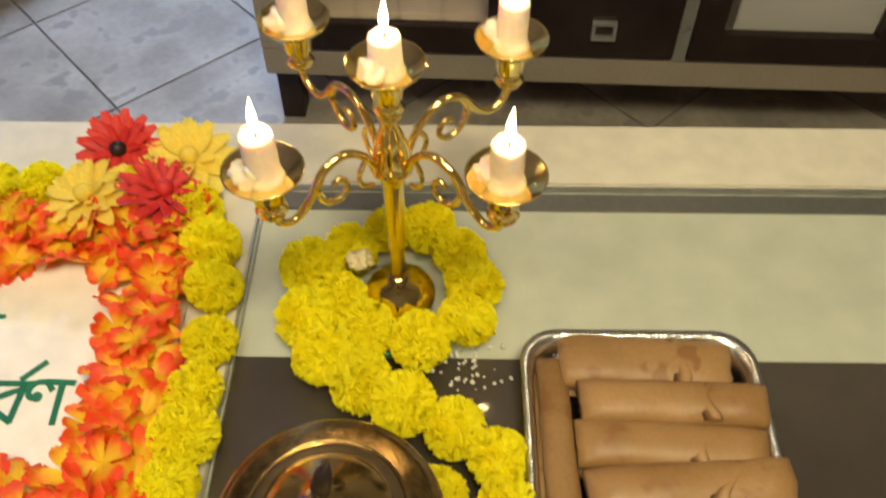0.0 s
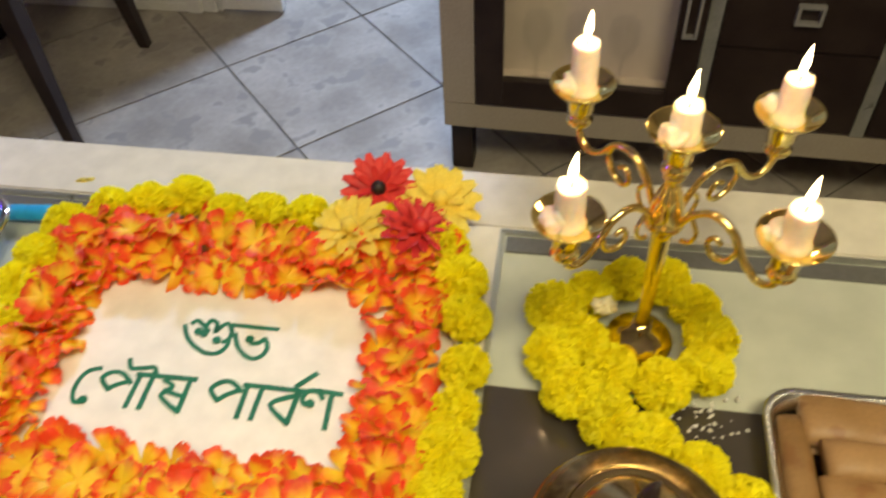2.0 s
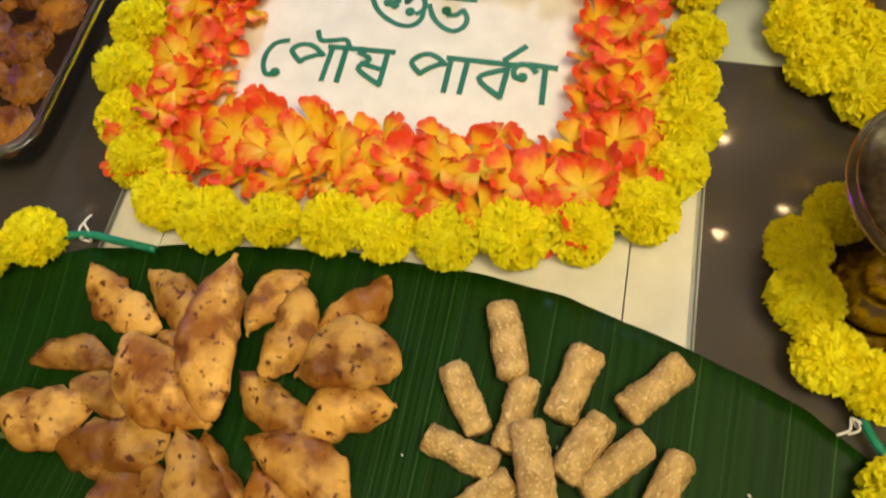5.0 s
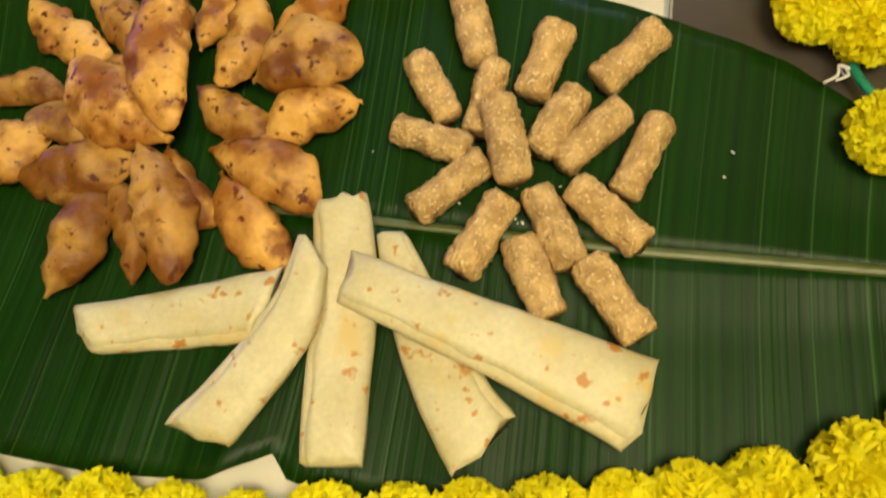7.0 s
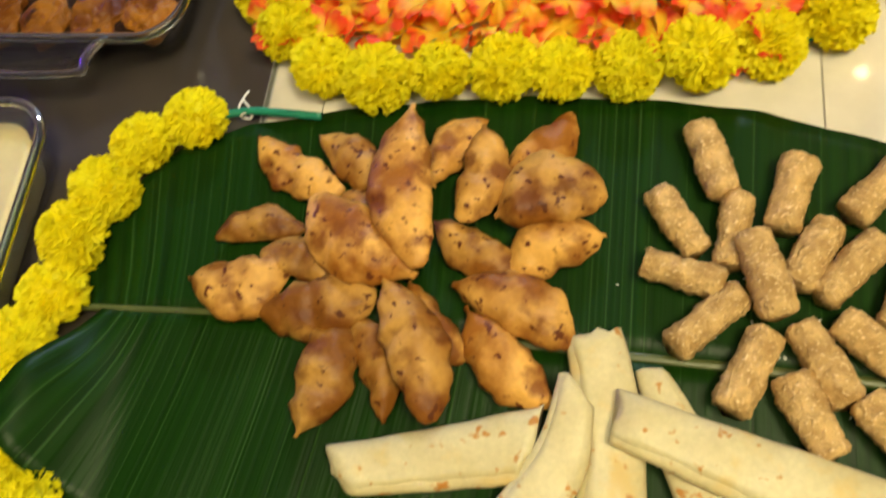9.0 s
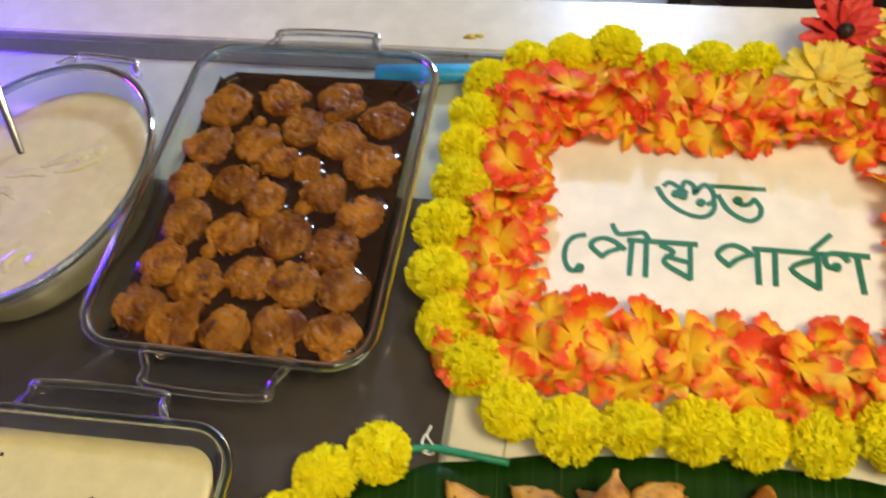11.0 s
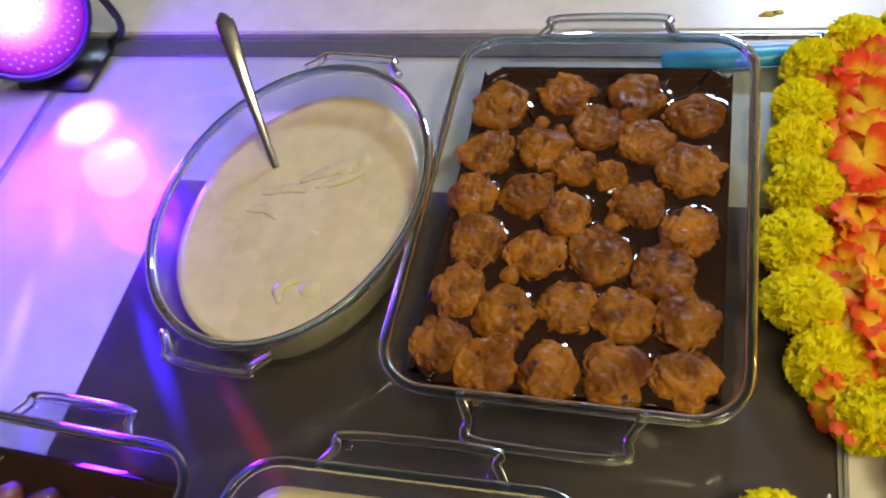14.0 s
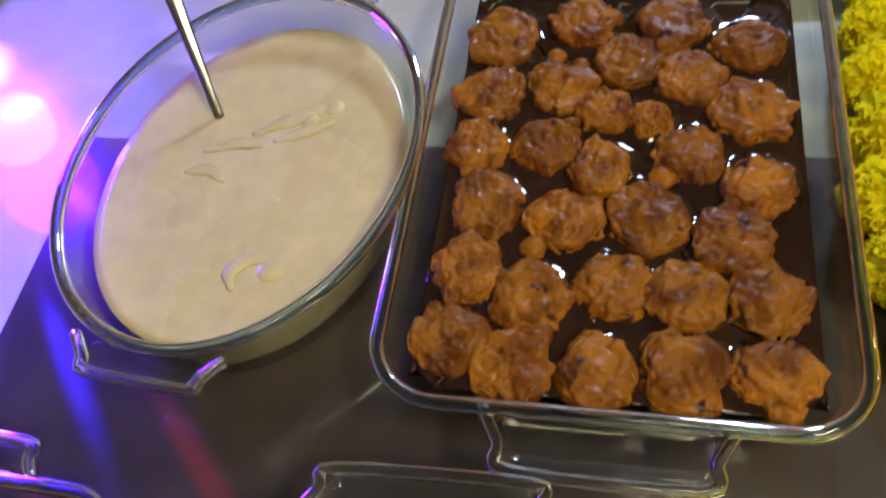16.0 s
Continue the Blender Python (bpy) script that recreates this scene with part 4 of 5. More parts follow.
# ---- candelabra ----
def candelabra(x, y):
    g = thing("candelabra", x, y, T - 0.003, "polished gold five-arm candelabra holding lit white candles", "candelabra")
    bm = bmesh.new()
    lathe(bm, [(0.0285, 0), (0.0300, 0.012), (0.0305, 0.016), (0.0300, 0.018), (0.0265, 0.023), (0.0180, 0.029), (0.0105, 0.035), (0.0075, 0.040)])
    part("foot", bm, M_GOLD, g)
    bm = bmesh.new()
    lathe(bm, [(0.0075, 0.039), (0.0065, 0.046), (0.0060, 0.060), (0.0070, 0.100), (0.0085, 0.140), (0.0100, 0.150), (0.0155, 0.153), (0.0165, 0.156), (0.0155, 0.159),
               (0.0135, 0.163), (0.0125, 0.172), (0.0095, 0.182), (0.0060, 0.190), (0.0050, 0.194), (0.0085, 0.197), (0.0085, 0.200), (0.0050, 0.203)], 32)
    part("stem", bm, M_GOLD, g)

    def cup(cx, cy, z):
        b = bmesh.new()
        lathe(b, [(0.003, z), (0.0095, z + 0.001), (0.011, z + 0.004), (0.008, z + 0.008), (0.0075, z + 0.010), (0.0105, z + 0.013), (0.0115, z + 0.026), (0.0125, z + 0.028),
                  (0.021, z + 0.031), (0.0255, z + 0.036), (0.0262, z + 0.0375), (0.0250, z + 0.037), (0.020, z + 0.0325), (0.0105, z + 0.0305), (0.001, z + 0.030)], 32, cx, cy)
        part("cup", b, M_GOLD, g)

    cup(0, 0, 0.201)
    spots = [(0, 0, 0.201)]
    for ang, far, rise in ((-39, 0.950, 0.002), (35, 0.990, 0.014), (132, 1.030, 0.014), (218.5, 0.925, 0.002)):
        a = radians(ang)
        ux, uy = math.cos(a) * far, math.sin(a) * far
        prof = [(0.010, 0.150), (0.022, 0.172), (0.040, 0.184), (0.060, 0.178), (0.074, 0.160), (0.088, 0.151), (0.100, 0.156), (0.103, 0.168)]
        b = bmesh.new()
        tube(b, [(ux * q.x, uy * q.x, q.y + rise * q.x / 0.103) for q in smooth_line(prof, 5)], 0.0029, 8)
        scroll = [(0.060, 0.178), (0.066, 0.166), (0.060, 0.153), (0.048, 0.150), (0.041, 0.158), (0.046, 0.166), (0.053, 0.163)]
        tube(b, [(ux * q.x, uy * q.x, q.y + rise * q.x / 0.103) for q in smooth_line(scroll, 5)], [0.0029 - 0.00003 * i for i in range(31)], 8)
        scroll = [(0.022, 0.172), (0.030, 0.160), (0.026, 0.149), (0.018, 0.146)]
        tube(b, [(ux * q.x, uy * q.x, q.y + rise * q.x / 0.103) for q in smooth_line(scroll, 5)], 0.0020, 8)
        part("arm", b, M_GOLD, g)
        cup(ux * 0.103, uy * 0.103, 0.166 + rise)
        spots.append((ux * 0.103, uy * 0.103, 0.166 + rise))
    g.scale = (1.0, 1.0, 1.095)
    return [(x + sx, y + sy, T - 0.003 + 1.095 * (sz + 0.0305)) for sx, sy, sz in spots]


def candle(x, y, z, height, seed):
    rnd = random.Random(seed)
    g = thing("candle", x, y, z, "half-burnt white candle with a lit flame and dripped wax", "candle", "lit candles")
    bm = bmesh.new()
    k, rings = 20, []
    for r, h in ((0.0135, 0), (0.0115, 0.003), (0.0108, 0.010), (0.0108, height * 0.6), (0.0106, height * 0.92), (0.0098, height), (0.0070, height - 0.0015), (0.001, height - 0.003)):
        rings.append([(r * (1 + 0.05 * noise.noise((math.cos(6.283 * j / k) * 2, math.sin(6.283 * j / k) * 2, h * 60 + seed))) * math.cos(6.283 * j / k),
                       r * math.sin(6.283 * j / k), h + 0.002 * noise.noise((j * 0.7, seed, 0)) * (h > 0.8 * height)) for j in range(k)])
    ring_loft(bm, rings)
    part("wax", bm, M_WAX, g)
    bm = bmesh.new()
    a = rnd.uniform(2.2, 4.0)
    bmesh.ops.create_icosphere(bm, subdivisions=3, radius=0.0095, matrix=pose(0.010 * math.cos(a), 0.010 * math.sin(a), 0.006))
    for v in bm.verts:
        v.co += Vector((v.co.x, v.co.y, 0.006)) * 0.5 * noise.noise(v.co * 160 + Vector((seed, 0, 0)))
    part("wax_drip", bm, M_WAX, g, "melted wax puddle")
    bm = bmesh.new()
    tube(bm, [(0, 0, height - 0.004), (0.0005, 0, height + 0.003), (0.0015, 0.0005, height + 0.006)], 0.0007, 6)
    part("wick", bm, M_WICK, g)
    bm = bmesh.new()
    lean = 0.0015
    prof = [(0.0004, 0.003), (0.0018, 0.006), (0.0028, 0.010), (0.0028, 0.014), (0.0019, 0.019), (0.0009, 0.024), (0.0002, 0.028)]
    ring_loft(bm, [[(r * math.cos(6.283 * j / 14) + lean * (h / 0.029) ** 2, r * math.sin(6.283 * j / 14), height + h) for j in range(14)] for r, h in prof])
    part("flame", bm, M_FLAME, g, "bright candle flame")
    lamp("candle_light", "POINT", 0.22, (1.0, 0.66, 0.32), pose(x, y, z + height + 0.014), 0.006)


for i, (x, y, z) in enumerate(candelabra(-0.033, 0.447)):
    candle(x, y, z, (0.028, 0.033, 0.037, 0.044, 0.037)[i], i + 2)


# ---- brass oil lamp ----
def oil_lamp(x, y):
    g = thing("oil_lamp", x, y, T - 0.003, "aged engraved brass oil lamp with a domed top and dark wick", "oil lamp")
    bm = bmesh.new()
    lathe(bm, [(0.040, 0), (0.041, 0.004), (0.038, 0.008), (0.030, 0.012), (0.026, 0.016), (0.031, 0.021), (0.030, 0.026), (0.018, 0.034), (0.014, 0.042), (0.021, 0.050), (0.014, 0.058),
               (0.011, 0.075), (0.011, 0.095), (0.018, 0.103), (0.012, 0.112), (0.013, 0.128), (0.024, 0.140)], 48)
    part("pedestal", bm, M_BRASS, g)
    bm = bmesh.new()
    lathe(bm, [(0.024, 0.140), (0.045, 0.146), (0.060, 0.155), (0.0635, 0.159), (0.0640, 0.162), (0.0620, 0.1635), (0.055, 0.168), (0.044, 0.175), (0.0375, 0.178), (0.0365, 0.1765), (0.035, 0.1790),
               (0.027, 0.187), (0.016, 0.196), (0.008, 0.203), (0.0055, 0.207), (0.004, 0.209)], 64)
    part("dome", bm, M_BRASS, g, "engraved domed lid")
    bm = bmesh.new()
    lathe(bm, [(0.0605, 0.1630), (0.0590, 0.1672), (0.0550, 0.1692), (0.0450, 0.1756), (0.0425, 0.1762), (0.0430, 0.1740)], 96)
    part("engraved_band", bm, M_ENGRAVED, g, "finely engraved brass band")
    bm = bmesh.new()
    tube(bm, [(0, 0, 0.205), (0.001, 0.001, 0.215), (0.003, 0.002, 0.226), (0.006, 0.003, 0.236)], [0.0042, 0.0058, 0.0046, 0.0008], 10)
    part("spike", bm, M_DARKWOOD, g, "dark pointed wick")
    g.scale = (0.99, 0.99, 0.94)


oil_lamp(-0.055, 0.192)


# ---- foil tray with rolls ----
def foil_tray():
    g = thing("foil_tray", 0.158, 0.258, T - 0.003, "silver foil tray with a ribbed rim", "tray")
    bm = bmesh.new()
    rings = []
    for hx, hy, z, r in ((0.078, 0.128, 0.0, 0.022), (0.083, 0.133, 0.012, 0.026), (0.086, 0.136, 0.028, 0.028), (0.092, 0.142, 0.030, 0.030), (0.093, 0.143, 0.0315, 0.031), (0.091, 0.141, 0.032, 0.030),
                         (0.085, 0.135, 0.0295, 0.028), (0.081, 0.131, 0.012, 0.026), (0.076, 0.126, 0.0012, 0.022)):
        rings.append([(x, y, z) for x, y in rrect(hx, hy, r, 10)])
    ring_loft(bm, rings)
    part("pan", bm, M_FOIL, g)
    bm = bmesh.new()
    loop = [Vector((*p, 0)) for p in rrect(0.0890, 0.1390, 0.029, 16)]
    for p, q in zip(loop, loop[1:] + loop[:1]):
        k = max(1, round((q - p).length / 0.0034))
        d = math.degrees(math.atan2(q.y - p.y, q.x - p.x)) + 90
        for i in range(k):
            c = p + (q - p) * i / k
            bmesh.ops.create_icosphere(bm, subdivisions=1, radius=0.0012, matrix=pose(c.x, c.y, 0.0318, 0, 0, d) @ Matrix.Diagonal((3.0, 0.9, 0.9, 1)))
    part("ribbing", bm, M_FOIL, g, "ribbed foil rim")["kind"] = "stuff"


foil_tray()
RL = "tan folded rice crepe roll in the foil tray"
crepe_roll("filled_roll", 0.092, 0.275, 0.205, 0.024, 0.026, -89, T + 0.006, 11, M_ROLL, RL, "crepe", "tan filled rolls", 0.022, 0.0, 0.9)
for i, (x, y, ln, w, tn, z) in enumerate(((0.163, 0.372, 0.132, 0.046, -3, 0.014), (0.178, 0.334, 0.140, 0.036, -1, 0.020), (0.172, 0.300, 0.138, 0.038, -3, 0.016), (0.180, 0.268, 0.145, 0.036, 4, 0.020),
                                         (0.174, 0.234, 0.140, 0.038, 0, 0.016), (0.178, 0.200, 0.140, 0.036, -2, 0.018), (0.172, 0.165, 0.138, 0.036, 2, 0.014))):
    crepe_roll("filled_roll", x, y, ln, w, w, tn, T + z - 0.006, 20 + i, M_ROLL, RL, "crepe", "tan filled rolls", 0.028, 0.1, 0.9)


# ---- glass dishes ----
def handle_wing(cx, out, w, z, parent, deep):
    """A glass lug: a bar bent round an open plate at the end of a dish."""
    s = 1 if out > 0 else -1
    bm = bmesh.new()
    pts = [(cx - w / 2 - 0.010, out - s * 0.003, z), (cx - w / 2, out + s * deep * 0.55, z - 0.001), (cx - w / 2 + 0.006, out + s * deep, z - 0.002), (cx + w / 2 - 0.006, out + s * deep, z - 0.002),
           (cx + w / 2, out + s * deep * 0.55, z - 0.001), (cx + w / 2 + 0.010, out - s * 0.003, z)]
    tube(bm, smooth_line(pts, 4), 0.0036, 8)
    part("handle", bm, M_GLASS, parent, "clear glass handle")
    bm = bmesh.new()
    mid, hw, hd = out + s * (deep / 2 - 0.002), w / 2 - 0.001, deep / 2 - 0.0005
    ring_loft(bm, [[(cx + x * (1 - 0.05 * s * y / hd), mid + y, zz - 0.002 * abs(mid + y - out) / deep) for x, y in rrect(hw - i, hd - i, min(0.005, hd - i - 0.0005), 5)]
                   for i, zz in ((0.003, z - 0.0065), (0.0008, z - 0.0050), (0.0, z - 0.0030), (0.0008, z - 0.0005), (0.0025, z), (0.0040, z - 0.0012), (0.0055, z - 0.0026))])
    part("handle_plate", bm, M_LUG, parent, "flat glass lug")


def shell(bm, outline, hgt, slope, wall=0.0045, base=0.005):
    """Dish wall from an outline function of inset; open on top, with a rolled rim."""
    prof = [(slope * 1.25 + 0.012, 0.0), (slope * 1.2 + 0.003, 0.0012), (slope * 1.1, 0.005), (slope * 0.85, hgt * 0.25), (slope * 0.55, hgt * 0.5), (slope * 0.25, hgt * 0.75), (0.002, hgt - 0.005), (-0.0015, hgt - 0.002),
            (0.0, hgt), (0.0035, hgt - 0.001), (wall + slope * 0.25, hgt * 0.75), (wall + slope * 0.55, hgt * 0.5), (wall + slope * 0.85, hgt * 0.25), (wall + slope * 1.1, base + 0.004), (wall + slope * 1.2 + 0.014, base)]
    ring_loft(bm, [[(x, y, z) for x, y in outline(inset)] for inset, z in prof])


def glass_dish(x, y, hx, hy, hgt, rz, label, handle=0.105, round_=False, deep=0.022, corner=0.035, slope=0.015):
    g = thing("glass_dish", x, y, T - 0.0028, label, "baking dish", "glass dishes", rz)
    bm = bmesh.new()
    shell(bm, (lambda i: oval(hx - i, hy - i, 64)) if round_ else (lambda i: rrect(hx - i, hy - i, max(0.006, corner - i), 9)), hgt, slope)
    part("bowl", bm, M_THIN, g)
    bm = bmesh.new()
    loop = oval(hx - 0.0012, hy - 0.0012, 72) if round_ else rrect(hx - 0.0012, hy - 0.0012, corner, 10)
    tube(bm, [(x_, y_, hgt - 0.0015) for x_, y_ in loop], 0.0040, 10, True)
    part("rim", bm, M_RIM, g, "thick teal-tinted glass rim")
    for s in (1, -1):
        handle_wing(0.0, s * hy, handle, hgt - 0.003, g, deep)
    return g


def filling(name, x, y, outline, z0, z1, material, rz, label, category, wave=0.0, taper=0.008):
    bm = bmesh.new()
    k = len(outline(0))
    rings = [[(a, b, z0 + (z1 - z0) * h) for a, b in outline(taper * (1 - h))] for h in (0.0, 0.08, 0.35, 0.7, 1.0)]
    vs = ring_loft(bm, rings, True, False)
    prev = vs[-1]
    for f in (0.94, 0.8, 0.65, 0.5, 0.35, 0.2, 0.08):
        cur = [bm.verts.new((a * f, b * f, z1 - 0.0012 + wave * noise.noise((a * f * 45, b * f * 45, 3)))) for a, b in outline(0.0)]
        for i in range(k):
            bm.faces.new((prev[i], prev[(i + 1) % k], cur[(i + 1) % k], cur[i]))
        prev = cur
    bm.faces.new(prev)
    ob = part(name, bm, material)
    ob.matrix_basis = pose(x, y, T - 0.0028, 0, 0, rz)
    return tagged(ob, label, category)


# fritters in syrup
DX, DY, DR = -0.7875, 0.357, 0.0
glass_dish(DX, DY, 0.120, 0.169, 0.052, DR, "clear oblong glass baking dish full of fritters in syrup", 0.100, deep=0.028, slope=0.021)


def blob(name, r, h, material, seed, rough=0.2):
    bm = bmesh.new()
    bmesh.ops.create_icosphere(bm, subdivisions=4, radius=1.0)
    o = Vector((seed * 5.3, seed * 2.9, seed * 7.7))
    for v in bm.verts:
        d = v.co.normalized()
        q = 1 + rough * 0.75 * noise.noise(d * 1.4 + o) + rough * 0.40 * noise.noise(d * 3.2 + o) + rough * 0.26 * noise.noise(d * 7 + o) + rough * 0.14 * noise.noise(d * 15 + o)
        v.co = Vector((d.x * r * q, d.y * r * q, d.z * h * (0.75 + 0.25 * q)))
    return part(name, bm, material)


FR = [(-868, 461, 48), (-816, 474, 42), (-758, 473, 46), (-712, 454, 42), (-871, 410, 41), (-826, 417, 43), (-785, 438, 42), (-748, 426, 42), (-874, 365, 38), (-832, 368, 42), (-798, 397, 36), (-771, 390, 27),
      (-712, 399, 45), (-863, 323, 43), (-800, 352, 38), (-747, 363, 40), (-710, 342, 41), (-817, 312, 41), (-770, 316, 45), (-725, 304, 43), (-868, 276, 40), (-832, 262, 42), (-789, 272, 40), (-750, 268, 42),
      (-708, 268, 42), (-872, 233, 39), (-838, 219, 42), (-793, 221, 41), (-750, 225, 43), (-707, 225, 41)]


def fritter_lobes(d, o):
    """How far a fritter's rim swells in the direction d."""
    flat = Vector((d.x, d.y, 0.3 * d.z))
    return 0.22 * noise.noise(flat * 1.3 + o) + 0.09 * noise.noise(flat * 3.6 + o) + 0.55 * max(0.0, noise.noise(flat * 2.3 - o) - 0.28)


def fritter(r, h, seed):
    """A flattened round of batter with a lobed rim and folds on its skin."""
    bm = bmesh.new()
    bmesh.ops.create_icosphere(bm, subdivisions=5, radius=1.0)
    o = Vector((seed * 5.3, seed * 2.9, seed * 7.7))
    for v in bm.verts:
        d = v.co.normalized()
        lobes = fritter_lobes(d, o)
        warp = d + 0.45 * Vector((noise.noise(d * 1.9 + o), noise.noise(d * 1.9 - o), noise.noise(d * 2.4 + 2 * o)))
        crease = max(0.0, 1 - abs(noise.noise(warp * 1.5 + o)) * 9)
        curl = math.sin(7.0 * warp.length * math.hypot(d.x + 0.3 * noise.noise(o), d.y) + seed)
        folds = 0.10 * noise.noise(warp * 2.6 - o) - 0.20 * crease + 0.06 * curl + 0.05 * noise.noise(d * 9 + o) + 0.03 * noise.noise(d * 19 + o)
        flat = (abs(d.z) ** 0.55) * (1 if d.z > 0 else -1)
        q = 1 + lobes + 0.25 * folds
        v.co = Vector((d.x * r * q, d.y * r * q, h * (flat * (1 + 0.5 * lobes) + (1.5 * folds if d.z > -0.1 else 0))))
    return part("fritter", bm, M_FRIT)


SINK = []
for i, (x, y, d) in enumerate(FR):
    ob = fritter(d / 2000 * 1.06, 0.0100, i + 1)
    ob.matrix_basis = pose(x / 1000, y / 1000, T + 0.0275, 0, 0, 37 * i)
    SINK.append((x / 1000, y / 1000, d / 2000 * 1.06, radians(37 * i), Vector(((i + 1) * 5.3, (i + 1) * 2.9, (i + 1) * 7.7))))
    tagged(ob, "brown fried fritter soaking in syrup", "fritter", "fritters in syrup")


def syrup_pool(level=0.0305):
    """Dark syrup that creeps a little up the fritters and the glass."""
    loop = smooth_line(rrect(0.1035, 0.1525, 0.024, 9), 8, True)
    n = 240
    size = [0.0]
    for a, b in zip(loop, loop[1:] + loop[:1]):
        size.append(size[-1] + (b - a).length)
    edge, m = [], 0
    for i in range(n):
        want = size[-1] * i / n
        while size[m + 1] < want:
            m += 1
        f = (want - size[m]) / max(1e-9, size[m + 1] - size[m])
        edge.append(loop[m] + (loop[(m + 1) % len(loop)] - loop[m]) * f)
    bm = bmesh.new()
    rings = [[(p.x * 0.86, p.y * 0.90, 0.0062) for p in edge], [(p.x * 0.93, p.y * 0.95, 0.016) for p in edge]]
    for g in range(72):
        s = 1 - (g / 72) * 0.985
        ring = []
        for p in edge:
            x, y, rise = p.x * s, p.y * s, 0.0015 * math.exp(-(1 - s) / 0.012)
            for fx, fy, fr, turn, o in SINK:
                dx, dy = x + DX - fx, y + DY - fy
                far = math.hypot(dx, dy)
                if far < fr * 1.7:
                    a = math.atan2(dy, dx) - turn
                    gap = far - fr * (1 + fritter_lobes(Vector((math.cos(a), math.sin(a), 0)), o)) * 0.98
                    rise = max(rise, 0.0024 * math.exp(-max(0.0, gap) / 0.0022))
            ring.append((x, y, level + rise))
        rings.append(ring)
    ring_loft(bm, rings)
    ob = part("syrup", bm, M_SYRUP)
    ob.matrix_basis = pose(DX, DY, T - 0.0028)
    tagged(ob, "dark brown sugar syrup in the glass dish", "syrup")


syrup_pool()
for i in range(16):
    rnd = random.Random(400 + i)
    ob = blob("fritter_crumb", rnd.uniform(0.005, 0.009), 0.005, M_FRIT, 60 + i)
    ob.matrix_basis = pose(DX + rnd.uniform(-0.09, 0.09), DY + rnd.uniform(-0.14, 0.14), T + 0.0285)
    tagged(ob, "small brown fritter crumb floating in syrup", "crumb", "fritter crumbs")

# oval dish of milk pudding
OX, OY, OR = -1.013, 0.338, -5.3
glass_dish(OX, OY, 0.1089, 0.1390, 0.062, OR, "clear oval glass dish of milk pudding", 0.070, True, 0.016, slope=0.012)
filling("milk_pudding", OX, OY, lambda i: oval(0.0965 - i, 0.1265 - i, 64), 0.0062, 0.0385, M_CREAM, OR, "cream-coloured milk pudding with a skin on top", "pudding", 0.0012, 0.006)
for x, y, r in ((-0.981, 0.266, 0.012), (-0.972, 0.392, 0.010), (-0.986, 0.380, 0.008)):
    ob = blob("pudding_lump", r, 0.0050, M_CREAM, int(-1000 * x))
    ob.matrix_basis = pose(x, y, T + 0.0310, 0, 0, 20)
    tagged(ob, "pale lump in the milk pudding", "lump", "pudding lumps")


def skin_fold(parent, pts, height, width):
    """A wrinkle in the skin of the pudding, as a low ridge that fades out at its ends."""
    line = smooth_line(pts, 6)
    n = len(line) - 1
    bm = bmesh.new()
    tube(bm, [(p.x, p.y, 0.0373 + height * 0.2 * noise.noise((p.x * 90, p.y * 90, 1))) for p in line],
         [width * (0.25 + 0.75 * math.sin(math.pi * i / n)) * (1 + 0.4 * noise.noise((i * 0.5, pts[0][0] * 50, 0))) for i in range(n + 1)], 8, flat=height / width)
    part("skin_fold", bm, M_CREAM, parent, "wrinkled milk skin")


PUDDING = bpy.data.objects["milk_pudding"]
for pts, height, width in (([(-0.012, 0.028), (0.006, 0.040), (0.022, 0.050), (0.036, 0.066)], 0.0028, 0.0040), ([(0.004, 0.024), (0.022, 0.034), (0.040, 0.046)], 0.0022, 0.0034),
                           ([(-0.040, 0.010), (-0.020, 0.020), (0.000, 0.020)], 0.0016, 0.0034), ([(-0.046, -0.008), (-0.030, -0.004), (-0.016, -0.012)], 0.0014, 0.0030),
                           ([(0.020, -0.086), (0.014, -0.074), (0.022, -0.064), (0.036, -0.064)], 0.0026, 0.0036), ([(0.010, -0.022), (0.026, -0.020)], 0.0012, 0.0026)):
    skin_fold(PUDDING, pts, height * 0.45, width * 1.5)


def spoon():
    a, b = Vector((-1.048, 0.378, T + 0.030)), Vector((-1.096, 0.470, T + 0.125))
    bm = bmesh.new()
    rings = []
    for i in range(21):
        f = i / 20
        p = a + (b - a) * f + Vector((0, 0, 0.006 * math.sin(math.pi * f)))
        w = 0.0035 + 0.0065 * f ** 2 if f < 0.93 else 0.0095 * math.sqrt(max(0.04, (1 - f) / 0.07))
        side = Vector((0.90, 0.44, 0))
        nn = (b - a).normalized().cross(side).normalized()
        rings.append([p + side * w * math.cos(t) + nn * (0.0016) * math.sin(t) for t in [2 * math.pi * j / 12 for j in range(12)]])
    ring_loft(bm, rings)
    ob = part("serving_spoon", bm, M_STEEL)
    tagged(ob, "polished steel serving spoon standing in the milk pudding", "spoon")


spoon()

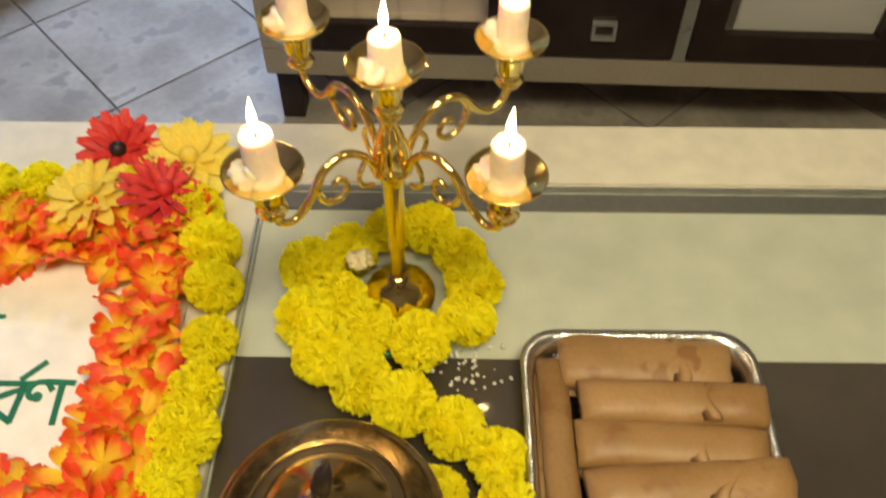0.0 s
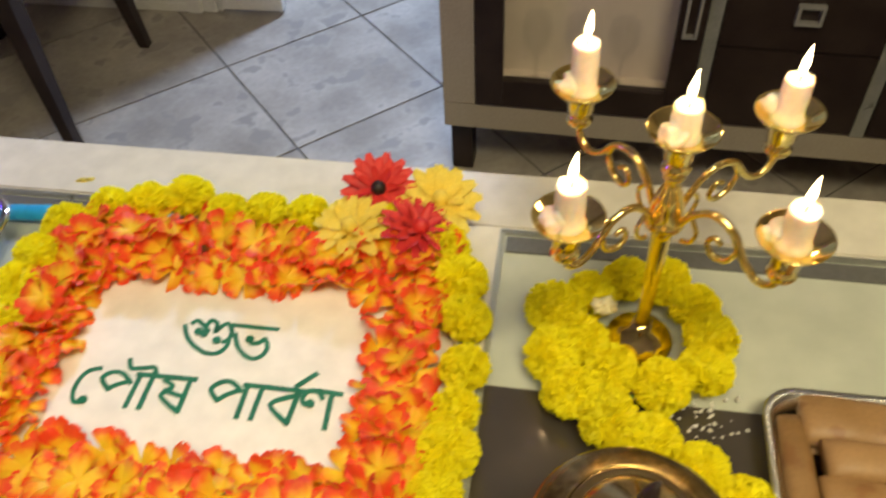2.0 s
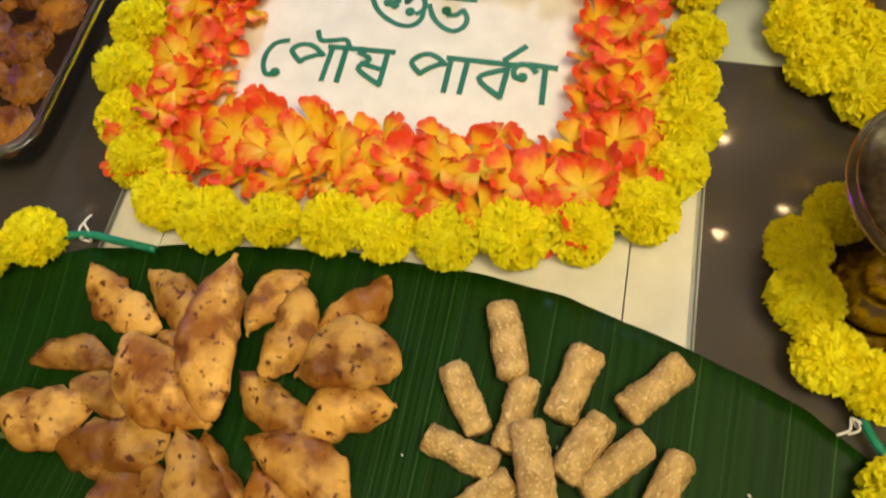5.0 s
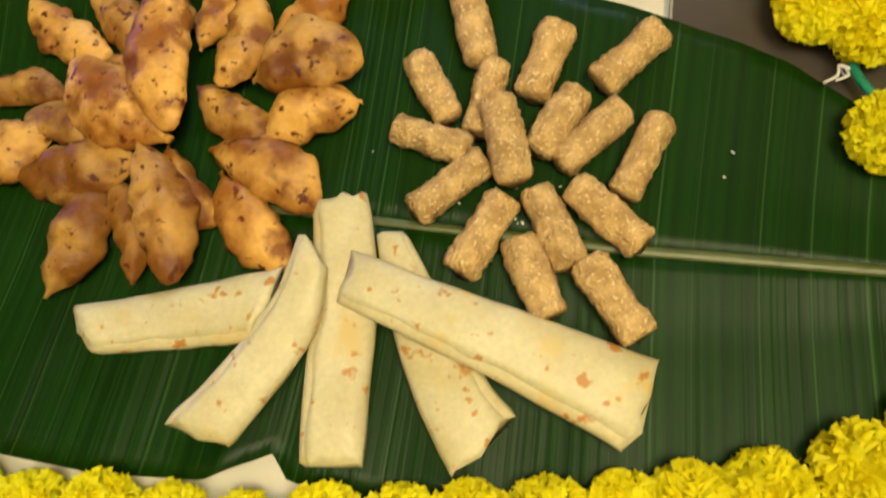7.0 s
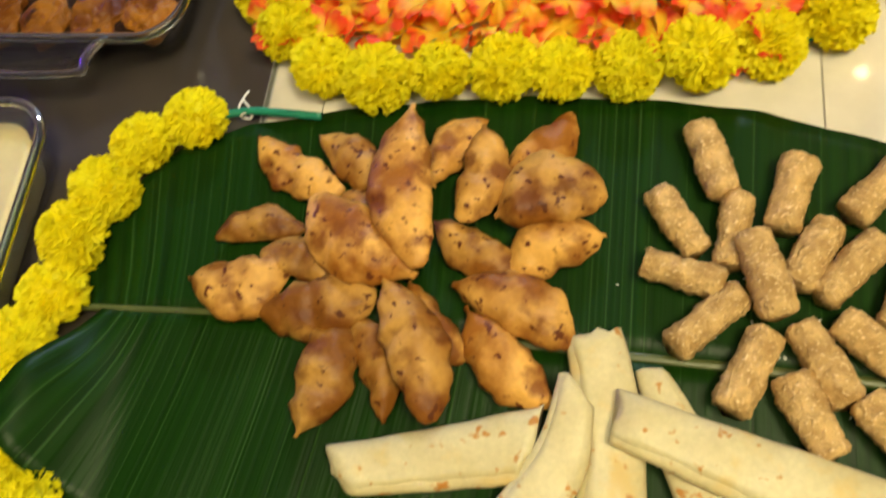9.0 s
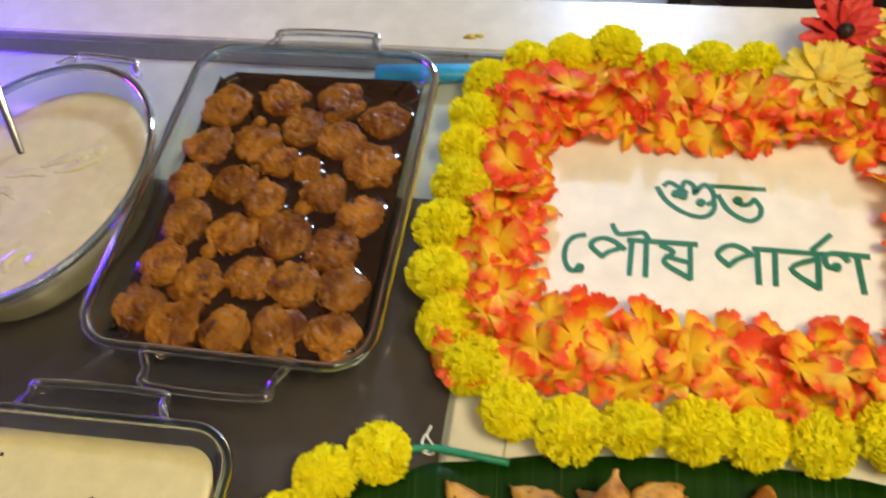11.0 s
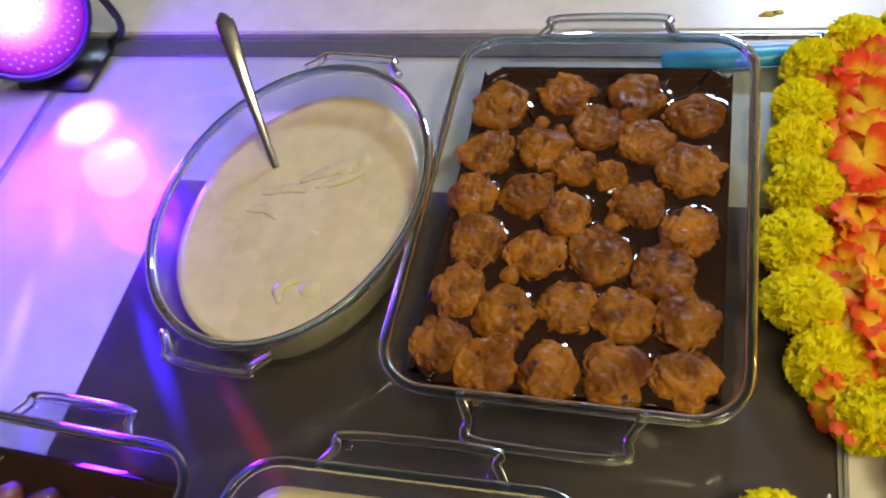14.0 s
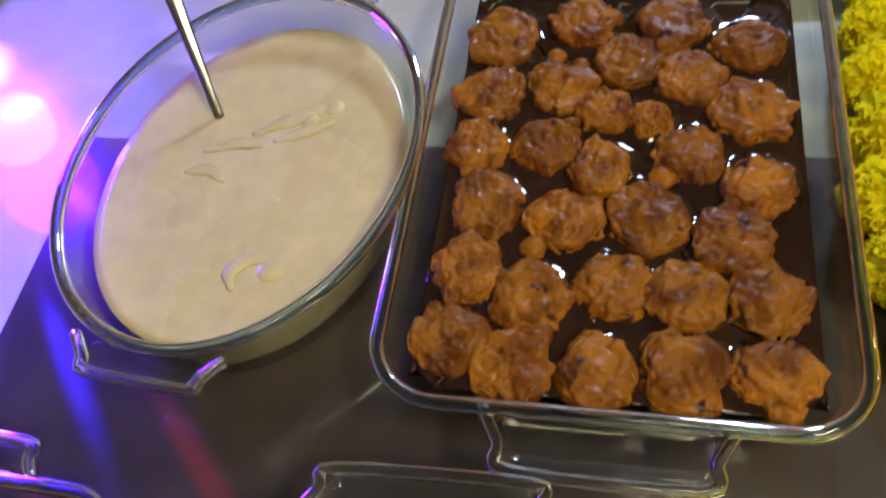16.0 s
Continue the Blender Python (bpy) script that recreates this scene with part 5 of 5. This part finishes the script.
# oblong dish of pudding
PX, PY, PR = -0.862, -0.034, 1.5
glass_dish(PX, PY, 0.118, 0.166, 0.052, PR, "clear oblong glass dish of speckled milk pudding")
filling("speckled_pudding", PX, PY, lambda i: rrect(0.1040 - i, 0.1520 - i, 0.024, 9), 0.0062, 0.042, M_CREAM, PR, "cream-coloured milk pudding dotted with dark raisins", "pudding", 0.0012)
for i in range(26):
    rnd = random.Random(700 + i)
    ob = blob("raisin", rnd.uniform(0.0014, 0.0030), 0.0018, M_DARKWOOD, i)
    q = pose(PX, PY, 0, 0, 0, PR) @ Vector((rnd.uniform(-0.085, 0.085), rnd.uniform(-0.135, 0.14), 0))
    ob.matrix_basis = pose(q.x, q.y, T + 0.0388)
    tagged(ob, "tiny dark raisin on the pudding", "raisin", "raisins")

# square dish of fried rolls
LX, LY, LR = -1.118, 0.022, -2.0
glass_dish(LX, LY, 0.106, 0.107, 0.056, LR, "clear glass dish of dark fried sweets", 0.085, False, 0.020, 0.03)
filling("thin_syrup", LX, LY, lambda i: rrect(0.0925 - i, 0.0930 - i, 0.02, 9), 0.0062, 0.022, M_SYRUP, LR, "dark syrup in the small glass dish", "syrup")
for i, (dx, dy, ln, tn, z) in enumerate(((-0.066, 0.020, 0.090, 86, 0.024), (-0.038, 0.022, 0.095, 84, 0.026), (-0.008, 0.024, 0.092, 80, 0.026), (0.022, 0.008, 0.088, 78, 0.025), (0.054, 0.026, 0.086, 96, 0.028),
                                        (-0.045, -0.050, 0.080, 20, 0.028), (0.030, -0.052, 0.080, -14, 0.028))):
    bm = bmesh.new()
    tube(bm, [(ln * (j / 12 - 0.5), 0, 0) for j in range(13)], [0.0165 * math.sqrt(max(0.06, 1 - abs(j / 6 - 1) ** 3)) for j in range(13)], 16)
    ob = part("fried_sweet", bm, M_LANG)
    ob.matrix_basis = pose(LX + dx, LY + dy, T + z + 0.004, 0, 0, tn)
    tagged(ob, "dark brown oblong fried sweet in syrup", "sweet", "fried sweets")


# ---- stage light, lighter, small things ----
def stage_light():
    g = thing("stage_light", -1.362, 0.524, T - 0.0015, "black party light with a glowing violet faceted lens", "party light")
    tilt = pose(0, 0, 0.106, 62, 0, 42)
    n = 40
    bm = bmesh.new()
    prof = [(0.030, -0.085), (0.055, -0.075), (0.070, -0.045), (0.078, 0.000), (0.082, 0.010), (0.082, 0.018), (0.075, 0.020), (0.073, 0.012)]
    ring_loft(bm, [[tilt @ Vector((r * math.cos(6.28319 * j / n), r * math.sin(6.28319 * j / n), z)) for j in range(n)] for r, z in prof], True, False)
    part("housing", bm, M_BLACK, g)
    bm = bmesh.new()
    ring_loft(bm, [[tilt @ Vector((r * math.cos(6.28319 * j / n), r * math.sin(6.28319 * j / n), z)) for j in range(n)] for r, z in ((0.0735, 0.010), (0.070, 0.013), (0.045, 0.017), (0.02, 0.019), (0.002, 0.0195))])
    part("lens", bm, M_LENS, g, "glowing violet lens")
    bm = bmesh.new()
    for i in range(190):
        r, a = 0.068 * math.sqrt((i + 0.5) / 190), i * 2.39996
        bmesh.ops.create_icosphere(bm, subdivisions=1, radius=0.0014, matrix=tilt @ pose(r * math.cos(a), r * math.sin(a), 0.0195 - 1.3 * r * r))
    part("facet", bm, M_DOT, g, "bright lens facets")["kind"] = "stuff"
    bm = bmesh.new()
    ring_loft(bm, [[tilt @ Vector((r * math.cos(6.28319 * j / n), r * math.sin(6.28319 * j / n) + 0.006, z)) for j in range(n)] for r, z in ((0.026, 0.0182), (0.020, 0.0204), (0.002, 0.0212))])
    part("led_core", bm, M_LED, g, "bright white-violet led cluster")
    bm = bmesh.new()
    tube(bm, smooth_line([tilt @ Vector((-0.084, 0, -0.02)), Vector((-0.075, 0.01, 0.03)), Vector((-0.04, 0.03, 0.004)), Vector((0.03, 0.05, 0.004)), Vector((0.07, 0.06, 0.03)), tilt @ Vector((0.084, 0, -0.02))], 5), 0.005, 8)
    part("bracket", bm, M_BLACK, g)
    bm = bmesh.new()
    box(bm, -0.055, 0.05, -0.03, 0.06, 0.0, 0.012, 0.004)
    part("stand", bm, M_BLACK, g)
    g.scale = (0.84, 0.84, 0.84)


stage_light()


def lighter():
    g = thing("lighter", -0.668, 0.548, T - 0.003, "blue plastic long-nosed lighter lying on the glass", "lighter", rz=5)
    bm = bmesh.new()
    ring_loft(bm, [[(x, y, z) for y, z in [(0.0105 * s * math.cos(6.283 * j / 14), 0.0085 + 0.0075 * s * math.sin(6.283 * j / 14)) for j in range(14)]] for x, s in ((-0.075, 0.8), (-0.072, 1), (0.03, 1), (0.036, 0.85))])
    part("grip", bm, M_BLUE, g)
    bm = bmesh.new()
    ring_loft(bm, [[(x, y, z) for y, z in [(0.0065 * s * math.cos(6.283 * j / 12), 0.0085 + 0.0055 * s * math.sin(6.283 * j / 12)) for j in range(12)]] for x, s in ((0.0355, 1), (0.060, 0.9), (0.075, 0.7))])
    part("nose", bm, M_STEEL, g, "metal nose")


lighter()


def thread(x, y, rz):
    bm = bmesh.new()
    tube(bm, smooth_line([(0, 0, 0.009), (0.004, 0.003, 0.012), (0.000, 0.010, 0.014), (0.003, 0.018, 0.012)], 5), 0.0009, 6)
    tube(bm, smooth_line([(0, 0, 0.009), (-0.004, 0.005, 0.012), (-0.001, 0.012, 0.012)], 5), 0.0009, 6)
    tube(bm, [(0.004 * math.cos(a), 0.0006 * math.sin(2 * a), 0.007 + 0.004 * math.sin(a)) for a in [i * math.pi / 6 for i in range(12)]], 0.0010, 6, True)
    ob = part("cotton_tie", bm, M_COTTON)
    ob.matrix_basis = pose(x, y, T, 0, 0, rz)
    tagged(ob, "white cotton thread tied on the garland string", "thread", "cotton ties")


def green_end(pts):
    bm = bmesh.new()
    tube(bm, smooth_line(pts, 5), 0.0030, 8)
    tagged(part("garland_cord", bm, M_STRING), "green plastic garland cord end", "cord", "garland cords")


green_end([(-0.653, 0.141, T + 0.010), (-0.622, 0.152, T + 0.010), (-0.590, 0.150, T + 0.012), (-0.560, 0.148, T + 0.011)])
thread(-0.620, 0.150, 10)
green_end([(-0.055, 0.126, T + 0.008), (-0.062, 0.105, T + 0.010), (-0.052, 0.085, T + 0.012), (-0.035, 0.060, T + 0.016)])
thread(-0.066, 0.104, 140)

for i in range(46):
    rnd = random.Random(900 + i)
    bm = bmesh.new()
    bmesh.ops.create_icosphere(bm, subdivisions=1, radius=rnd.uniform(0.0006, 0.0022))
    rough_up(bm, 0.002, 300, i)
    for v in bm.verts:
        v.co.z *= 0.5
    ob = part("puffed_rice", bm, M_RICE)
    ob.matrix_basis = pose(0.024 + rnd.gauss(0, 0.013), 0.382 + rnd.gauss(0, 0.013), T - 0.0015 + rnd.uniform(0, 0.002), 0, 0, rnd.uniform(0, 360))
    tagged(ob, "white flour crumb spilled beside the garland", "crumb", "flour crumbs")
ob = blob("cotton_wad", 0.009, 0.005, M_CREPE, 77, 0.9)
ob.matrix_basis = pose(-0.066, 0.462, T + 0.040)
tagged(ob, "white cotton wad among the marigolds", "cotton")
bm = bmesh.new()
for dx, dy, r in ((0, 0, 0.004), (0.008, 0.002, 0.003), (-0.006, -0.002, 0.002)):
    ring_loft(bm, [[(dx + 1.6 * r * math.cos(a), dy + r * math.sin(a), z) for a in [i * math.pi / 6 for i in range(12)]] for z in (0.0, 0.0006)])
ob = part("yellow_stain", bm, M_CREAMY)
ob.matrix_basis = pose(-0.654, 0.609, T + 0.0001)
tagged(ob, "small yellow spill on the cream tabletop", "stain")


# ---- sideboard ----
def sideboard():
    X0, X1, Y0, Y1 = -0.385, 1.70, 1.46, 1.92
    g = thing("sideboard", X0, Y0, 0, "taupe sideboard with dark glazed doors and dark drawers", "sideboard", rz=-2.0)

    def put(name, x0, x1, y0, y1, z0, z1, m, label="", bevel=0.0, parent=None):
        return boxed(name, (x0 - X0, x1 - X0, y0 - Y0, y1 - Y0, z0, z1), m, parent or g, label, bevel)

    B, TOP = 0.175, 0.92
    put("base_rail", X0, X1, Y0, Y1, B, 0.243, M_TAUPE, "", 0.002)
    put("top", X0 - 0.01, X1 + 0.01, Y0 - 0.012, Y1, TOP - 0.05, TOP, M_TAUPE, "", 0.003)
    put("side_panel", X0, X0 + 0.070, Y0, Y1, 0.244, TOP - 0.051, M_TAUPE)
    put("side_panel", X1 - 0.070, X1, Y0, Y1, 0.244, TOP - 0.051, M_TAUPE)
    put("back_panel", X0 + 0.071, X1 - 0.071, Y0 + 0.115, Y0 + 0.135, 0.244, TOP - 0.051, M_BEIGE)
    put("inner_floor", X0 + 0.071, X1 - 0.071, Y0 + 0.03, Y0 + 0.114, 0.244, 0.262, M_BEIGE)
    for a in (0.138, 0.466, 0.914, 1.200):
        put("mullion", a, a + 0.026, Y0 - 0.004, Y0 + 0.114, 0.2435, TOP - 0.0515, M_EDGE, "satin silver upright")
    for x in (X0 + 0.003, X1 - 0.06):
        for y in (Y0 + 0.06, Y1 - 0.08):
            put("foot", x, x + 0.05, y, y + 0.06, 0, B - 0.001, M_DARKWOOD)
    for x0, x1, hx in ((-0.312, 0.136, 0.095), (0.494, 0.912, 0.505)):
        d = put("door", x0, x0 + 0.058, Y0 - 0.008, Y0 + 0.014, 0.250, TOP - 0.056, M_DARKWOOD, "dark brown glazed door")
        put("door_stile", x1 - 0.052, x1, Y0 - 0.008, Y0 + 0.014, 0.250, TOP - 0.056, M_DARKWOOD, parent=d)
        put("door_rail", x0 + 0.0585, x1 - 0.0525, Y0 - 0.008, Y0 + 0.014, 0.250, 0.314, M_DARKWOOD, parent=d)
        put("door_rail", x0 + 0.0585, x1 - 0.0525, Y0 - 0.008, Y0 + 0.014, TOP - 0.12, TOP - 0.056, M_DARKWOOD, parent=d)
        put("door_pane", x0 + 0.0585, x1 - 0.0525, Y0 + 0.001, Y0 + 0.004, 0.3145, TOP - 0.1205, M_PANE, "clear glass pane", parent=d)
        put("shelf", x0 + 0.03, x1 - 0.03, Y0 + 0.03, Y0 + 0.112, 0.560, 0.566, M_PANE, "clear glass shelf")
        bm = bmesh.new()
        for u0, u1, z0, z1 in ((hx, hx + 0.028, 0.455, 0.460), (hx, hx + 0.028, 0.600, 0.605), (hx, hx + 0.005, 0.4605, 0.5995), (hx + 0.023, hx + 0.028, 0.4605, 0.5995)):
            box(bm, u0 - X0, u1 - X0, -0.020, -0.009, z0, z1)
        part("handle", bm, M_SATIN, d, "satin steel bar handle", smooth=False)
    for c in (0.166, 0.942):
        for z0, z1 in ((0.250, 0.434), (0.438, 0.624), (0.628, 0.862)):
            w = 0.298 if c < 0.5 else 0.256
            d = put("drawer", c, c + w, Y0 - 0.008, Y0 + 0.114, z0, z1, M_DARKWOOD, "dark brown drawer", 0.002)
            mx, mz = c + w / 2 - X0, (z0 + z1) / 2 - (0.02 if z0 < 0.3 else 0.01)
            bm = bmesh.new()
            for u0, u1, v0, v1 in ((-0.024, 0.024, 0.015, 0.020), (-0.024, 0.024, -0.020, -0.015), (-0.024, -0.018, -0.0149, 0.0149), (0.018, 0.024, -0.0149, 0.0149)):
                box(bm, mx + u0, mx + u1, -0.022, -0.009, mz + v0, mz + v1)
            part("handle", bm, M_SATIN, d, "square steel ring handle", smooth=False)


sideboard()


def goblet(x, y, z, h, r):
    bm = bmesh.new()
    lathe(bm, [(r * 0.8, 0), (r * 0.75, 0.003), (0.005, 0.006), (0.004, h * 0.45), (r * 0.6, h * 0.55), (r, h * 0.75), (r * 0.85, h), (r * 0.82, h)], 24, 0, 0)
    ob = part("wine_glass", bm, M_GOBLET)
    ob.matrix_basis = pose(-0.385, 1.46, 0, 0, 0, -2.0) @ pose(x + 0.385, y - 1.46, z)
    tagged(ob, "clear stemmed glass standing inside the sideboard", "wine glass", "stemmed glasses")


for x, y in ((-0.19, 1.525), (-0.10, 1.525), (-0.01, 1.525)):
    goblet(x, y, 0.262, 0.17, 0.034)
for x, y in ((-0.145, 1.525), (-0.055, 1.525), (0.035, 1.525)):
    goblet(x, y, 0.566, 0.16, 0.032)
bm = bmesh.new()
box(bm, 0.58, 0.86, 1.480, 1.570, 0.263, 0.56, 0.003)
bmesh.ops.transform(bm, matrix=pose(-0.385, 1.46, 0, 0, 0, -2.0) @ pose(0.385, -1.46, 0), verts=bm.verts)
tagged(part("storage_box", bm, M_TRIM, smooth=False), "white cardboard box kept inside the sideboard", "box")


# ---- chair ----
def chair(x, y, rz):
    g = thing("dining_chair", x, y, 0, "dark wooden dining chair with a pale upholstered seat", "chair", rz=rz)
    for sx, sy in ((-1, -1), (1, -1), (-1, 1), (1, 1)):
        bm = bmesh.new()
        ring_loft(bm, [[(sx * c + a * w, sy * c2 + b * w, z) for a, b in ((-1, -1), (1, -1), (1, 1), (-1, 1))] for c, c2, w, z in ((0.235, 0.235, 0.014, 0.0), (0.215, 0.215, 0.020, 0.25), (0.205, 0.205, 0.024, 0.42))])
        part("leg", bm, M_DARKWOOD, g, smooth=False)
    boxed("seat_frame", (-0.23, 0.23, -0.23, 0.23, 0.39, 0.44), M_DARKWOOD, g, bevel=0.004)
    boxed("seat", (-0.24, 0.24, -0.24, 0.24, 0.441, 0.50), M_SEAT, g, "pale upholstered seat", 0.015)
    boxed("backrest", (-0.23, 0.23, 0.20, 0.245, 0.50, 1.0), M_SEAT, g, "pale upholstered back", 0.012)


chair(-1.60, 1.72, 0)
bm = bmesh.new()
tube(bm, smooth_line([(-2.05, 2.12, 0.006), (-1.98, 1.95, 0.006), (-2.02, 1.80, 0.006), (-1.95, 1.62, 0.006), (-1.99, 1.45, 0.006)], 6), 0.004, 6)
tagged(part("power_cord", bm, M_BLACK), "thin black power cord lying on the floor", "cord")


# ---- ceiling lamps and floor tiles ----
for x, y in ((0.25, -0.35), (-0.50, -0.60)):
    g = thing("ceiling_light", x, y, 2.62, "round white ceiling light", "ceiling light", "ceiling lights")
    bm = bmesh.new()
    lathe(bm, [(0.22, 0.0), (0.23, 0.02), (0.23, 0.08)], 32)
    part("housing", bm, M_TRIM, g)

bm = bmesh.new()
S = 0.2205
box(bm, -S, S, -S, S, -0.004, 0.0, 0.0015)
tile_me = bpy.data.meshes.new("tile")
bm.to_mesh(tile_me)
bm.free()
tile_me.materials.append(M_TILE)
ca, sa = math.cos(radians(42.4)), math.sin(radians(42.4))
PITCH = 0.446
for i in range(-9, 10):
    for j in range(-9, 10):
        u, v = (i + 0.5) * PITCH, (j + 0.5) * PITCH
        x, y = -0.784 + u * ca - v * sa, 1.544 + u * sa + v * ca
        if -3.9 < x < 1.6 and 0.3 < y < 4.3:
            share("tile", tile_me, floor, pose(x, y, 0, 0, 0, 42.4))
